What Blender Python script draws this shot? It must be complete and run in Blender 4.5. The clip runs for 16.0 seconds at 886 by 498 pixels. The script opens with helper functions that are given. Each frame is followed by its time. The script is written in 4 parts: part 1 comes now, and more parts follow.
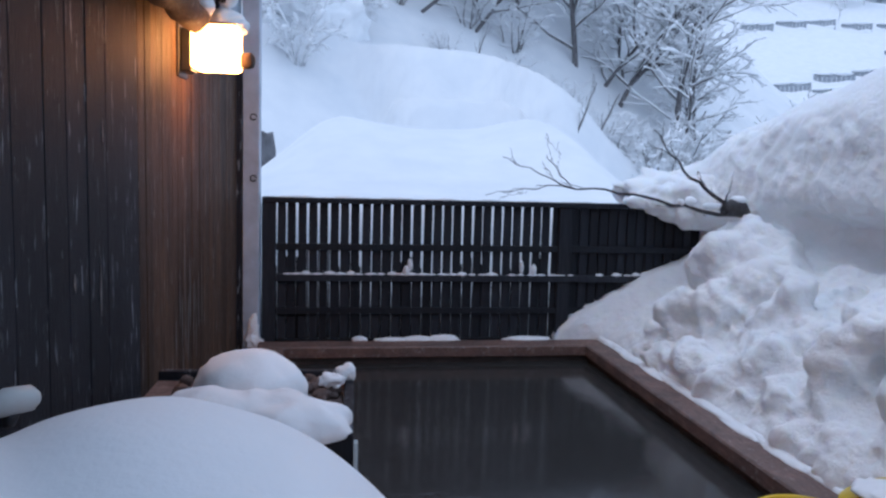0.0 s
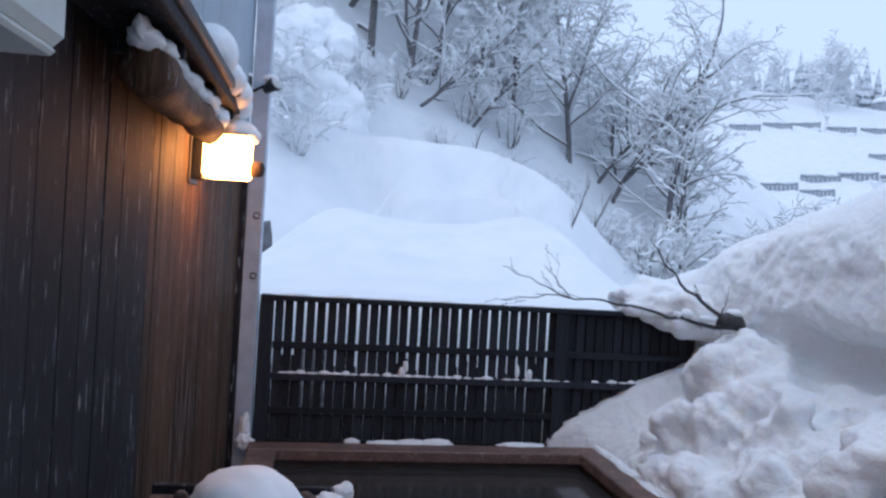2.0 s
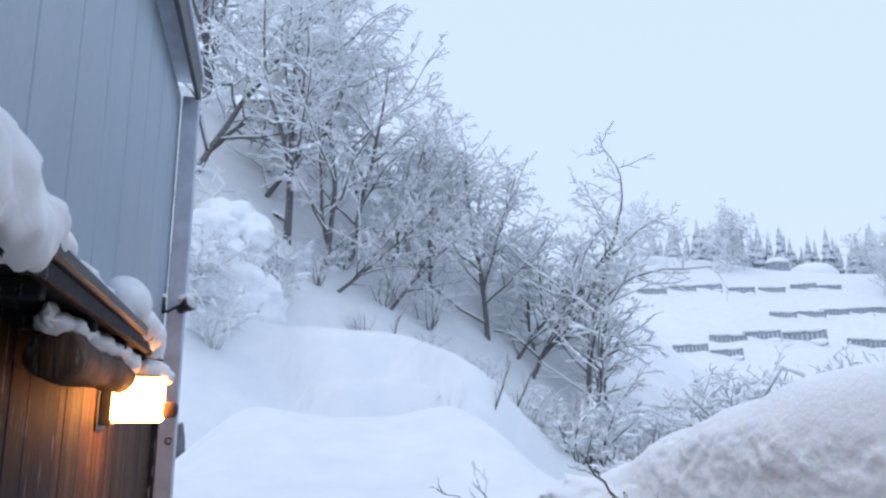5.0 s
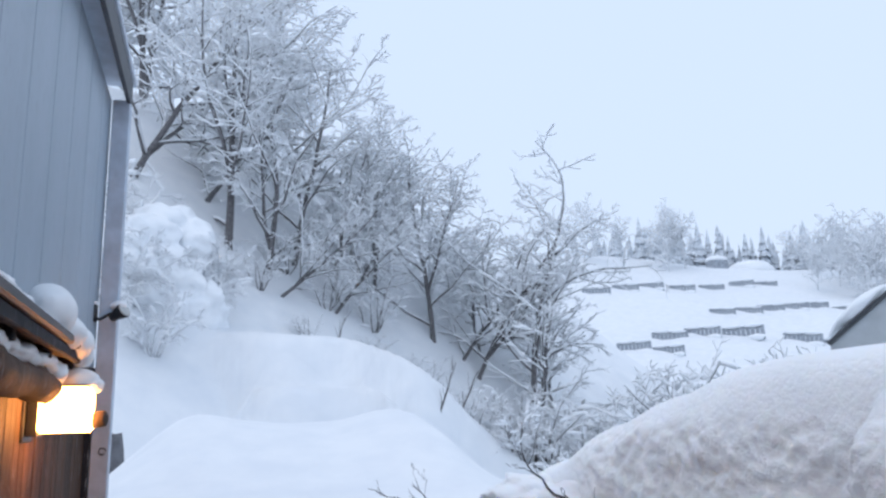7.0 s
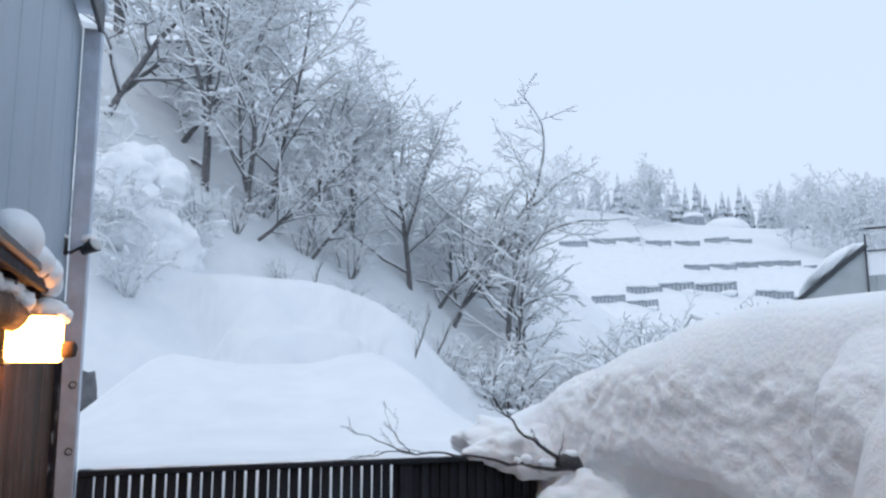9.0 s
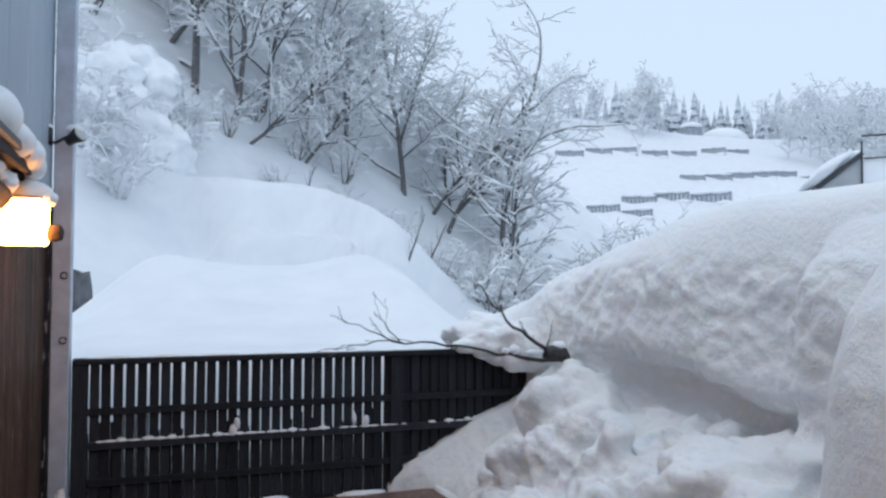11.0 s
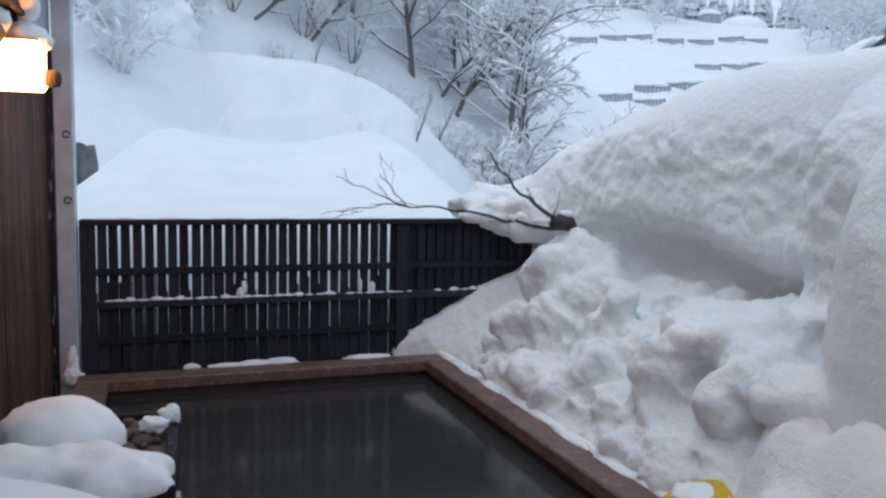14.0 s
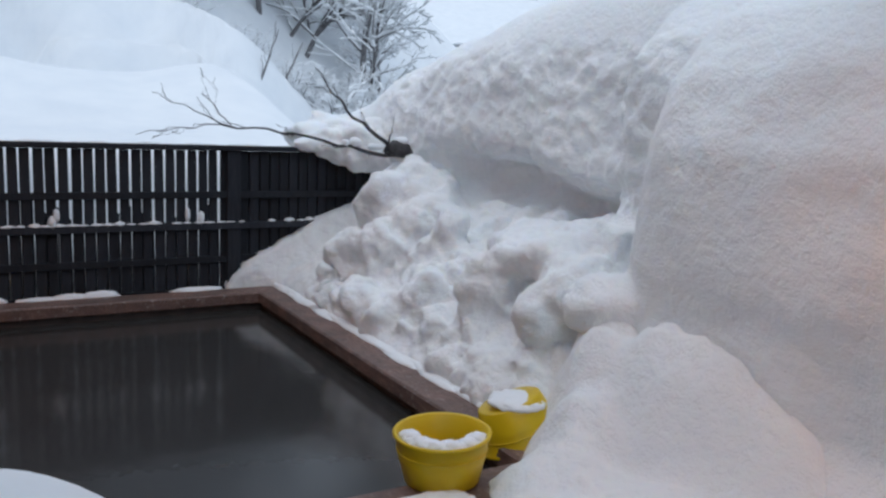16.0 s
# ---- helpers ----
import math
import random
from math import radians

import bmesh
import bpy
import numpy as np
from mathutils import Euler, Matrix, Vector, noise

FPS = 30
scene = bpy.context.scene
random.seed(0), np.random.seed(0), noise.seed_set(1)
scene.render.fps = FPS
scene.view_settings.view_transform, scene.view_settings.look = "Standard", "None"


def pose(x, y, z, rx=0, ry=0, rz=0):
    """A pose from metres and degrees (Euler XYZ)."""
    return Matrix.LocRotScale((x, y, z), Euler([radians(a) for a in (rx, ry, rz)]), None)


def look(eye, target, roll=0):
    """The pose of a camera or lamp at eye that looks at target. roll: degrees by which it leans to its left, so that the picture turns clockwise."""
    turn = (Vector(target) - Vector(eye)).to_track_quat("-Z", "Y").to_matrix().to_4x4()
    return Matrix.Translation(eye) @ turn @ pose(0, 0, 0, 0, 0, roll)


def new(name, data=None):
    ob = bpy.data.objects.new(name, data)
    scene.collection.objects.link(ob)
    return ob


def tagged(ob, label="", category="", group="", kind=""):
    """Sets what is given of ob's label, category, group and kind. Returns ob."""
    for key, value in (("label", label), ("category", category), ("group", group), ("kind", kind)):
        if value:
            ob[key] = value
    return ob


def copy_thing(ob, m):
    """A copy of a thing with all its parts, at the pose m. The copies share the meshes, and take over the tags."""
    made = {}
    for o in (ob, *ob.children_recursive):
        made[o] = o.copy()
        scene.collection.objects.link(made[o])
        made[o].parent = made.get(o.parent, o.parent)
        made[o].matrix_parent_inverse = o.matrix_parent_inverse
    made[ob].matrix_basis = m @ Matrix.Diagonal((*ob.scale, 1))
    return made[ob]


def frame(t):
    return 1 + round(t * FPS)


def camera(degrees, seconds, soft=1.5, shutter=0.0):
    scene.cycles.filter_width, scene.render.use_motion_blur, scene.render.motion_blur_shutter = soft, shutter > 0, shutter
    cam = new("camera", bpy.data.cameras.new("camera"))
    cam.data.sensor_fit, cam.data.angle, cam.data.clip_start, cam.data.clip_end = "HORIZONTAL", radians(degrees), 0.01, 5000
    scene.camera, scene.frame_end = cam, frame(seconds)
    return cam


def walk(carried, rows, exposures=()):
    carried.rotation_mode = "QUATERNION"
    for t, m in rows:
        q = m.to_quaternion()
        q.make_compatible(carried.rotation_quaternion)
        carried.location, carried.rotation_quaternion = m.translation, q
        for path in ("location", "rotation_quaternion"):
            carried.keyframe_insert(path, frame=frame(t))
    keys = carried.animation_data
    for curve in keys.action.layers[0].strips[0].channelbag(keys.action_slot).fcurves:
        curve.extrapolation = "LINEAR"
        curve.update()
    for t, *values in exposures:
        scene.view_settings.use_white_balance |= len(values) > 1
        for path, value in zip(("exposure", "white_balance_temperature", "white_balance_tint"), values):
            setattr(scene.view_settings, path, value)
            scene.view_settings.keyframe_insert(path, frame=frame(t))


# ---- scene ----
cam = camera(57.0, 16.0, soft=2.5)
PATH = [
    (0, (0.263, -1.149, 1.124), (0.577, 0.814, 0.905), 1.6),
    (0.5, (0.238, -1.146, 1.153), (0.509, 0.827, 0.965), 1.6),
    (1, (0.223, -1.157, 1.202), (0.509, 0.821, 1.123), 2.6),
    (1.5, (0.216, -1.163, 1.22), (0.534, 0.811, 1.183), 2.4),
    (2, (0.208, -1.157, 1.236), (0.539, 0.815, 1.224), 3.4),
    (2.5, (0.206, -1.157, 1.276), (0.557, 0.811, 1.339), 3.3),
    (3, (0.207, -1.156, 1.318), (0.596, 0.801, 1.46), 3.4),
    (3.5, (0.196, -1.155, 1.365), (0.595, 0.792, 1.587), 2.4),
    (4, (0.189, -1.171, 1.411), (0.599, 0.763, 1.713), 1.2),
    (4.5, (0.189, -1.154, 1.449), (0.68, 0.756, 1.782), 1.0),
    (5, (0.191, -1.16, 1.475), (0.691, 0.733, 1.882), 0.4),
    (7.5, (0.246, -1.202, 1.46), (0.894, 0.645, 1.87), -1.0),
    (8, (0.25, -1.195, 1.445), (0.91, 0.655, 1.825), -0.5),
    (8.5, (0.254, -1.192, 1.436), (0.916, 0.663, 1.783), -0.3),
    (9, (0.258, -1.171, 1.425), (0.938, 0.687, 1.717), -0.0),
    (9.5, (0.271, -1.174, 1.406), (0.969, 0.684, 1.652), -0.1),
    (10, (0.284, -1.17, 1.381), (0.994, 0.691, 1.557), -0.0),
    (12.5, (0.3, -1.127, 1.256), (0.973, 0.756, 1.202), 0.3),
    (13, (0.301, -1.118, 1.235), (0.985, 0.758, 1.122), 0.9),
    (13.5, (0.304, -1.105, 1.219), (0.975, 0.772, 1.062), 1.0),
    (14, (0.316, -1.112, 1.188), (0.997, 0.758, 0.994), 1.1),
    (14.5, (0.334, -1.139, 1.142), (1.049, 0.714, 0.905), 0.3),
    (15, (0.361, -1.134, 1.122), (1.173, 0.673, 0.85), 0.4),
    (15.5, (0.409, -1.123, 1.083), (1.333, 0.629, 0.808), 1.5),
    (16, (0.468, -1.113, 1.045), (1.46, 0.598, 0.743), 2.2),
]
walk(cam, [(t, look(eye, target, roll)) for t, eye, target, roll in PATH],
     [(0, 0.18, 5750, 13), (5, 0.24, 6150, 14), (9, 0.21, 6450, 10), (13, 0.17, 6400, 8), (16, 0.22, 6550, 9)])

# ---- world and light ----
world = bpy.data.worlds.new("overcast_sky")
scene.world = world
world.use_nodes = True
wn = world.node_tree
wn.nodes.clear()
w_out = wn.nodes.new("ShaderNodeOutputWorld")
w_bg = wn.nodes.new("ShaderNodeBackground")
w_sky = wn.nodes.new("ShaderNodeTexSky")
w_sky.sky_type = "NISHITA"
w_sky.sun_disc = False
w_sky.sun_elevation = radians(64)
w_sky.sun_rotation = radians(-112)
w_sky.air_density, w_sky.dust_density, w_sky.ozone_density = 2.0, 4.0, 2.0
w_scale = wn.nodes.new("ShaderNodeVectorMath")
w_scale.operation = "SCALE"
w_scale.inputs["Scale"].default_value = 0.10
w_cloud = wn.nodes.new("ShaderNodeMix")
w_cloud.data_type = "RGBA"
w_cloud.inputs[0].default_value = 0.9
CLOUD = (0.63, 0.755, 0.93, 1)
w_cloud.inputs[7].default_value = CLOUD
wn.links.new(w_sky.outputs[0], w_scale.inputs[0])
wn.links.new(w_scale.outputs[0], w_cloud.inputs[6])
wn.links.new(w_cloud.outputs[2], w_bg.inputs["Color"])
wn.links.new(w_bg.outputs[0], w_out.inputs["Surface"])
w_bg.inputs["Strength"].default_value = 1.0

sun = new("sun", bpy.data.lights.new("sun", "SUN"))
sun.data.energy, sun.data.angle, sun.data.color = 0.38, radians(45), (1.0, 0.97, 0.95)
sun.matrix_world = look((-4, 0, 11), (1, 2, 0))

# ---- materials ----


def material(name, rough=0.6, metal=0.0):
    m = bpy.data.materials.new(name)
    m.use_nodes = True
    b = m.node_tree.nodes["Principled BSDF"]
    b.inputs["Roughness"].default_value, b.inputs["Metallic"].default_value = rough, metal
    return m, m.node_tree, b


def node(nt, kind, **inputs):
    n = nt.nodes.new(kind)
    for k, v in inputs.items():
        n.inputs[k].default_value = v
    return n


def coords(nt, scale=(1, 1, 1), space="Object"):
    c, mp = nt.nodes.new("ShaderNodeTexCoord"), nt.nodes.new("ShaderNodeMapping")
    mp.inputs["Scale"].default_value = scale
    nt.links.new(c.outputs[space], mp.inputs["Vector"])
    return mp.outputs["Vector"]


def noise_tex(nt, vec, scale, detail=4.0, rough=0.55):
    n = node(nt, "ShaderNodeTexNoise", Scale=scale, Detail=detail, Roughness=rough)
    nt.links.new(vec, n.inputs["Vector"])
    return n.outputs["Fac"]


def ramp(nt, fac, stops):
    r = nt.nodes.new("ShaderNodeValToRGB")
    while len(r.color_ramp.elements) < len(stops):
        r.color_ramp.elements.new(0.5)
    for e, (p, c) in zip(r.color_ramp.elements, stops):
        e.position, e.color = p, (*c, 1)
    nt.links.new(fac, r.inputs["Fac"])
    return r.outputs["Color"]


def mixed(nt, a, b, fac, mode="MIX"):
    m = nt.nodes.new("ShaderNodeMix")
    m.data_type, m.blend_type = "RGBA", mode
    for sock, v in ((m.inputs[0], fac), (m.inputs[6], a), (m.inputs[7], b)):
        if isinstance(v, bpy.types.NodeSocket):
            nt.links.new(v, sock)
        elif isinstance(v, tuple):
            sock.default_value = (*v, 1)
        else:
            sock.default_value = v
    return m.outputs[2]


def bump(nt, b, height, strength, distance):
    n = node(nt, "ShaderNodeBump", Strength=strength, Distance=distance)
    nt.links.new(height, n.inputs["Height"])
    nt.links.new(n.outputs["Normal"], b.inputs["Normal"])


def add_sockets(nt, a, b, k):
    m = nt.nodes.new("ShaderNodeMath")
    m.operation = "MULTIPLY_ADD"
    nt.links.new(b, m.inputs[0])
    m.inputs[1].default_value = k
    nt.links.new(a, m.inputs[2])
    return m.outputs[0]


def snow_material(name, grain, strength, lo=(0.84, 0.87, 0.90), hi=(0.90, 0.915, 0.93), soft=0.0):
    m, nt, b = material(name, 0.75)
    v = coords(nt)
    big, mid, fine = noise_tex(nt, v, 2.2), noise_tex(nt, v, grain), noise_tex(nt, v, grain * 5)
    nt.links.new(ramp(nt, big, [(0.3, lo), (0.7, hi)]), b.inputs["Base Color"])
    bump(nt, b, add_sockets(nt, mid, fine, 0.35), strength, 0.03)
    b.inputs["Specular IOR Level"].default_value = 0.25
    b.inputs["Subsurface Weight"].default_value = soft
    b.inputs["Subsurface Radius"].default_value = (0.8, 1.0, 1.25)
    b.inputs["Subsurface Scale"].default_value = 0.025
    return m


SNOW = snow_material("fresh_snow", 14, 0.11)
SNOW_ROUGH = snow_material("wind_packed_snow", 26, 0.5, (0.84, 0.86, 0.88), (0.90, 0.91, 0.92), 0.35)
# same snow in a greyer colour, standing in for haze over the field
SNOW_FAR = snow_material("hazed_snow_field", 1.3, 0.25, (0.77, 0.80, 0.835), (0.84, 0.86, 0.88))


def board_material(name, dark, mid, pale, pale_from, rough=0.75, streak=1.0):
    """Weathered boards: grain along z, pale scratches, each board its own shade."""
    m, nt, b = material(name, rough)
    v = coords(nt, (1, 1, 0.05))
    v2 = coords(nt, (1, 1, 0.14))
    info = nt.nodes.new("ShaderNodeObjectInfo")
    fine = noise_tex(nt, v, 130, 5, 0.7)
    wide = noise_tex(nt, v2, 9, 3)
    spots = noise_tex(nt, v2, 42, 4, 0.75)
    c = ramp(nt, fine, [(0.3, dark), (0.72, mid)])
    c = mixed(nt, c, dark, ramp(nt, wide, [(0.35, (0, 0, 0)), (0.75, (0.8, 0.8, 0.8))]))
    c = mixed(nt, c, pale, ramp(nt, spots, [(pale_from, (0, 0, 0)), (pale_from + 0.05, (streak, streak, streak))]))
    hsv = node(nt, "ShaderNodeHueSaturation")
    mr = node(nt, "ShaderNodeMapRange")
    mr.inputs["To Min"].default_value, mr.inputs["To Max"].default_value = 0.65, 1.35
    nt.links.new(info.outputs["Random"], mr.inputs["Value"])
    nt.links.new(mr.outputs[0], hsv.inputs["Value"])
    nt.links.new(c, hsv.inputs["Color"])
    nt.links.new(hsv.outputs[0], b.inputs["Base Color"])
    bump(nt, b, add_sockets(nt, fine, spots, 0.8), 0.6, 0.004)
    b.inputs["Specular IOR Level"].default_value = 0.22
    return m


# black boards lifted slightly: the steam's veil is put into the colour
BOARD_BLACK = board_material("blackened_boards", (0.009, 0.010, 0.014), (0.023, 0.024, 0.030), (0.28, 0.30, 0.33), 0.60, 0.7, 0.6)
# brown wood, brightened towards orange to carry part of the wall lamp's glow
BOARD_BROWN = board_material("warmed_brown_boards", (0.022, 0.014, 0.011), (0.17, 0.09, 0.052), (0.28, 0.26, 0.25), 0.60, 0.65, 0.6)
# stained dark wood, lightened to stand for steam drifting before the fence
FENCE_WOOD = board_material("stained_fence_wood", (0.016, 0.019, 0.025), (0.04, 0.045, 0.055), (0.14, 0.15, 0.17), 0.74, 0.75, 0.5)
BEAM_WOOD = board_material("beam_wood", (0.03, 0.022, 0.018), (0.10, 0.07, 0.052), (0.2, 0.18, 0.17), 0.75, 0.8, 0.5)


def rim_material():
    m, nt, b = material("wet_cypress", 0.55)
    v = coords(nt, (6, 1, 6))
    fine, wide = noise_tex(nt, v, 14, 5, 0.7), noise_tex(nt, coords(nt), 5)
    c = ramp(nt, fine, [(0.3, (0.10, 0.058, 0.046)), (0.7, (0.27, 0.165, 0.135))])
    c = mixed(nt, c, (0.06, 0.045, 0.04), ramp(nt, wide, [(0.4, (0, 0, 0)), (0.75, (0.8, 0.8, 0.8))]))
    frost = noise_tex(nt, coords(nt), 38, 5, 0.7)
    c = mixed(nt, c, (0.7, 0.72, 0.75), ramp(nt, frost, [(0.58, (0, 0, 0)), (0.75, (0.45, 0.45, 0.45))]))
    nt.links.new(c, b.inputs["Base Color"])
    bump(nt, b, fine, 0.5, 0.004)
    return m


RIM = rim_material()


def siding_material():
    m, nt, b = material("grey_blue_metal_siding", 0.45, 0.0)
    v = coords(nt, (1, 1, 0.25))
    a, fine = noise_tex(nt, v, 3), noise_tex(nt, v, 60, 5)
    c = ramp(nt, a, [(0.3, (0.30, 0.365, 0.43)), (0.7, (0.36, 0.425, 0.495))])
    c = mixed(nt, c, (0.2, 0.24, 0.28), ramp(nt, fine, [(0.55, (0, 0, 0)), (0.8, (0.5, 0.5, 0.5))]))
    nt.links.new(c, b.inputs["Base Color"])
    bump(nt, b, a, 0.15, 0.01)
    return m


SIDING = siding_material()


def plain(name, colour, rough, metal=0.0, vary=0.25, scale=20, relief=0.2):
    m, nt, b = material(name, rough, metal)
    n = noise_tex(nt, coords(nt), scale, 5, 0.6)
    lo, hi = tuple(c * (1 - vary) for c in colour), tuple(min(1, c * (1 + vary)) for c in colour)
    nt.links.new(ramp(nt, n, [(0.3, lo), (0.7, hi)]), b.inputs["Base Color"])
    bump(nt, b, n, relief, 0.004)
    return m


TRIM_DARK = plain("dark_trim", (0.045, 0.05, 0.058), 0.5)
PILLAR = plain("galvanised_post", (0.46, 0.53, 0.62), 0.45, 0.0, 0.15, 9)
YELLOW = plain("yellow_plastic", (0.68, 0.47, 0.008), 0.38, 0.0, 0.06, 6, 0.05)
WHITE_PLASTIC = plain("aged_white_plastic", (0.62, 0.65, 0.62), 0.45, 0.0, 0.07, 5, 0.05)
GREY_PLASTIC = plain("pale_grey_plastic", (0.5, 0.54, 0.54), 0.5, 0.0, 0.1, 12, 0.1)
BLACK_METAL = plain("black_metal", (0.03, 0.033, 0.038), 0.4, 0.3)
STONE = plain("volcanic_stone", (0.14, 0.10, 0.09), 0.8, 0.0, 0.5, 30, 0.6)
ROCK = plain("grey_rock", (0.13, 0.13, 0.14), 0.9, 0.0, 0.5, 6, 0.8)
BARK = plain("wet_bark", (0.15, 0.145, 0.15), 0.85, 0.0, 0.5, 18, 0.7)
BARK_WET = plain("soaked_branch_bark", (0.055, 0.052, 0.055), 0.7, 0.0, 0.5, 30, 0.7)
# rime on the bark, whitened further to stand for air haze
BARK_RIME_HAZE = plain("rimed_hazed_bark", (0.70, 0.72, 0.75), 0.9, 0.0, 0.35, 8, 0.5)
# far conifers: rime plus distance haze, both in the base colour
CONIFER = plain("rimed_hazed_conifer", (0.60, 0.64, 0.68), 0.9, 0.0, 0.35, 2, 0.5)
# steel made paler than it is: the haze over the valley is in this colour
BARRIER = plain("hazed_barrier_steel", (0.36, 0.39, 0.43), 0.7, 0.0, 0.4, 3, 0.3)
CLADDING = plain("corrugated_cladding", (0.40, 0.43, 0.45), 0.6, 0.0, 0.12, 2, 0.1)
DECK = plain("wet_deck", (0.06, 0.045, 0.04), 0.6, 0.0, 0.4, 12)


def water_material():
    m, nt, b = material("dark_hot_spring_water", 0.13)
    b.inputs["Base Color"].default_value = (0.038, 0.037, 0.036, 1)
    b.inputs["IOR"].default_value = 1.33
    v = coords(nt, (1, 0.6, 1))
    bump(nt, b, add_sockets(nt, noise_tex(nt, v, 7, 2), noise_tex(nt, v, 28, 2), 0.25), 0.05, 0.02)
    return m


WATER = water_material()


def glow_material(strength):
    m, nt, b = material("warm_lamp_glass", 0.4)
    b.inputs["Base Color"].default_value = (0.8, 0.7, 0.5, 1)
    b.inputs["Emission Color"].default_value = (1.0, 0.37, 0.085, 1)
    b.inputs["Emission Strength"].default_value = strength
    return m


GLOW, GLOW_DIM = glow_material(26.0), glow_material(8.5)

# ---- builders ----


def link_mesh(name, verts, faces, mat, parent=None, label="", smooth=True):
    me = bpy.data.meshes.new(name)
    me.from_pydata(verts, [], faces)
    me.update()
    if smooth:
        me.polygons.foreach_set("use_smooth", [True] * len(me.polygons))
    me.materials.append(mat)
    ob = new(name, me)
    ob.parent = parent
    if label:
        ob["label"] = label
    return ob


def part(name, bm, mat, parent=None, label="", smooth=False):
    me = bpy.data.meshes.new(name)
    bm.to_mesh(me)
    bm.free()
    if smooth:
        me.polygons.foreach_set("use_smooth", [True] * len(me.polygons))
    me.materials.append(mat)
    ob = new(name, me)
    ob.parent = parent
    if label:
        ob["label"] = label
    return ob


def thing(name, label, category, group="", kind=""):
    return tagged(new(name), label, category, group, kind)


def box_bm(lo, hi, bevel=0.004, bm=None, turn=0.0):
    bm = bm or bmesh.new()
    c = [(a + b) / 2 for a, b in zip(lo, hi)]
    s = [abs(b - a) for a, b in zip(lo, hi)]
    got = bmesh.ops.create_cube(bm, size=1, matrix=pose(*c, 0, 0, turn) @ Matrix.Diagonal((*s, 1)))
    if bevel:
        edges = list({e for v in got["verts"] for e in v.link_edges})
        bmesh.ops.bevel(bm, geom=edges, offset=min(bevel, min(s) * 0.4), segments=1, affect="EDGES")
    return bm


def tube_data(lines, sides):
    """Verts and faces of tapering tubes; a line is a list of (point, radius)."""
    verts, faces = [], []
    for line in lines:
        base = len(verts)
        for i, (p, r) in enumerate(line):
            a, b = line[max(i - 1, 0)][0], line[min(i + 1, len(line) - 1)][0]
            d = (b - a)
            d = d.normalized() if d.length > 1e-9 else Vector((0, 0, 1))
            u = d.orthogonal().normalized() if abs(d.z) > 0.95 else d.cross(Vector((0, 0, 1))).normalized()
            w = d.cross(u)
            for k in range(sides):
                t = 2 * math.pi * k / sides
                verts.append(p + (u * math.cos(t) + w * math.sin(t)) * r)
        for i in range(len(line) - 1):
            for k in range(sides):
                k2 = (k + 1) % sides
                faces.append((base + i * sides + k, base + i * sides + k2, base + (i + 1) * sides + k2, base + (i + 1) * sides + k))
        if sides > 3:
            faces.append(tuple(base + k for k in reversed(range(sides))))
            faces.append(tuple(base + (len(line) - 1) * sides + k for k in range(sides)))
    return verts, faces


def lathe(profile, sides=40):
    verts, faces = [], []
    for r, z in profile:
        for k in range(sides):
            t = 2 * math.pi * k / sides
            verts.append((r * math.cos(t), r * math.sin(t), z))
    n = len(profile)
    for i in range(n - 1):
        for k in range(sides):
            k2 = (k + 1) % sides
            faces.append((i * sides + k, i * sides + k2, (i + 1) * sides + k2, (i + 1) * sides + k))
    faces.append(tuple(reversed(range(sides))))
    faces.append(tuple((n - 1) * sides + k for k in range(sides)))
    return verts, faces


def blob_bm(blobs, seed, rough=0.12, floor=None, freq=2.5, sub=4):
    """Heaped snow: overlapping lumps, each (centre, radii), with an uneven skin, flattened below."""
    bm = bmesh.new()
    for c, r in blobs:
        got = bmesh.ops.create_icosphere(bm, subdivisions=sub, radius=1)
        m = min(r)
        for v in got["verts"]:
            d = v.co.normalized()
            q = Vector(c) + Vector((d.x * r[0], d.y * r[1], d.z * r[2]))
            k = 1 + rough * (noise.noise(q * freq / m * 0.5 + Vector((seed, 0, 0))) + 0.35 * noise.noise(q * freq / m * 1.7 + Vector((0, seed, 0))))
            v.co = Vector(c) + Vector((d.x * r[0], d.y * r[1], d.z * r[2])) * k
            if floor is not None and v.co.z < floor:
                v.co.z = floor
    return bm


def snow_heap(label, blobs, seed, name="snow_heap", rough=0.12, floor=None, mat=None, freq=2.5, sub=4, voxel=0.0):
    if voxel:
        me = fused(blob_bm(blobs, seed, rough, floor, freq, sub), voxel, 3)
        me.polygons.foreach_set("use_smooth", [True] * len(me.polygons))
        me.materials.clear()
        me.materials.append(mat or SNOW)
        return tagged(new(name, me), label, "snow", kind="stuff")
    return tagged(part(name, blob_bm(blobs, seed, rough, floor, freq, sub), mat or SNOW, smooth=True), label, "snow", kind="stuff")


def smooth01(a, b, x):
    t = min(1.0, max(0.0, (x - a) / (b - a)))
    return t * t * (3 - 2 * t)


def smax(a, b, k):
    h = max(k - abs(a - b), 0.0) / k
    return max(a, b) + h * h * k * 0.25


# ---- ground: one snow field with mounds, hillside and the hill across the valley ----


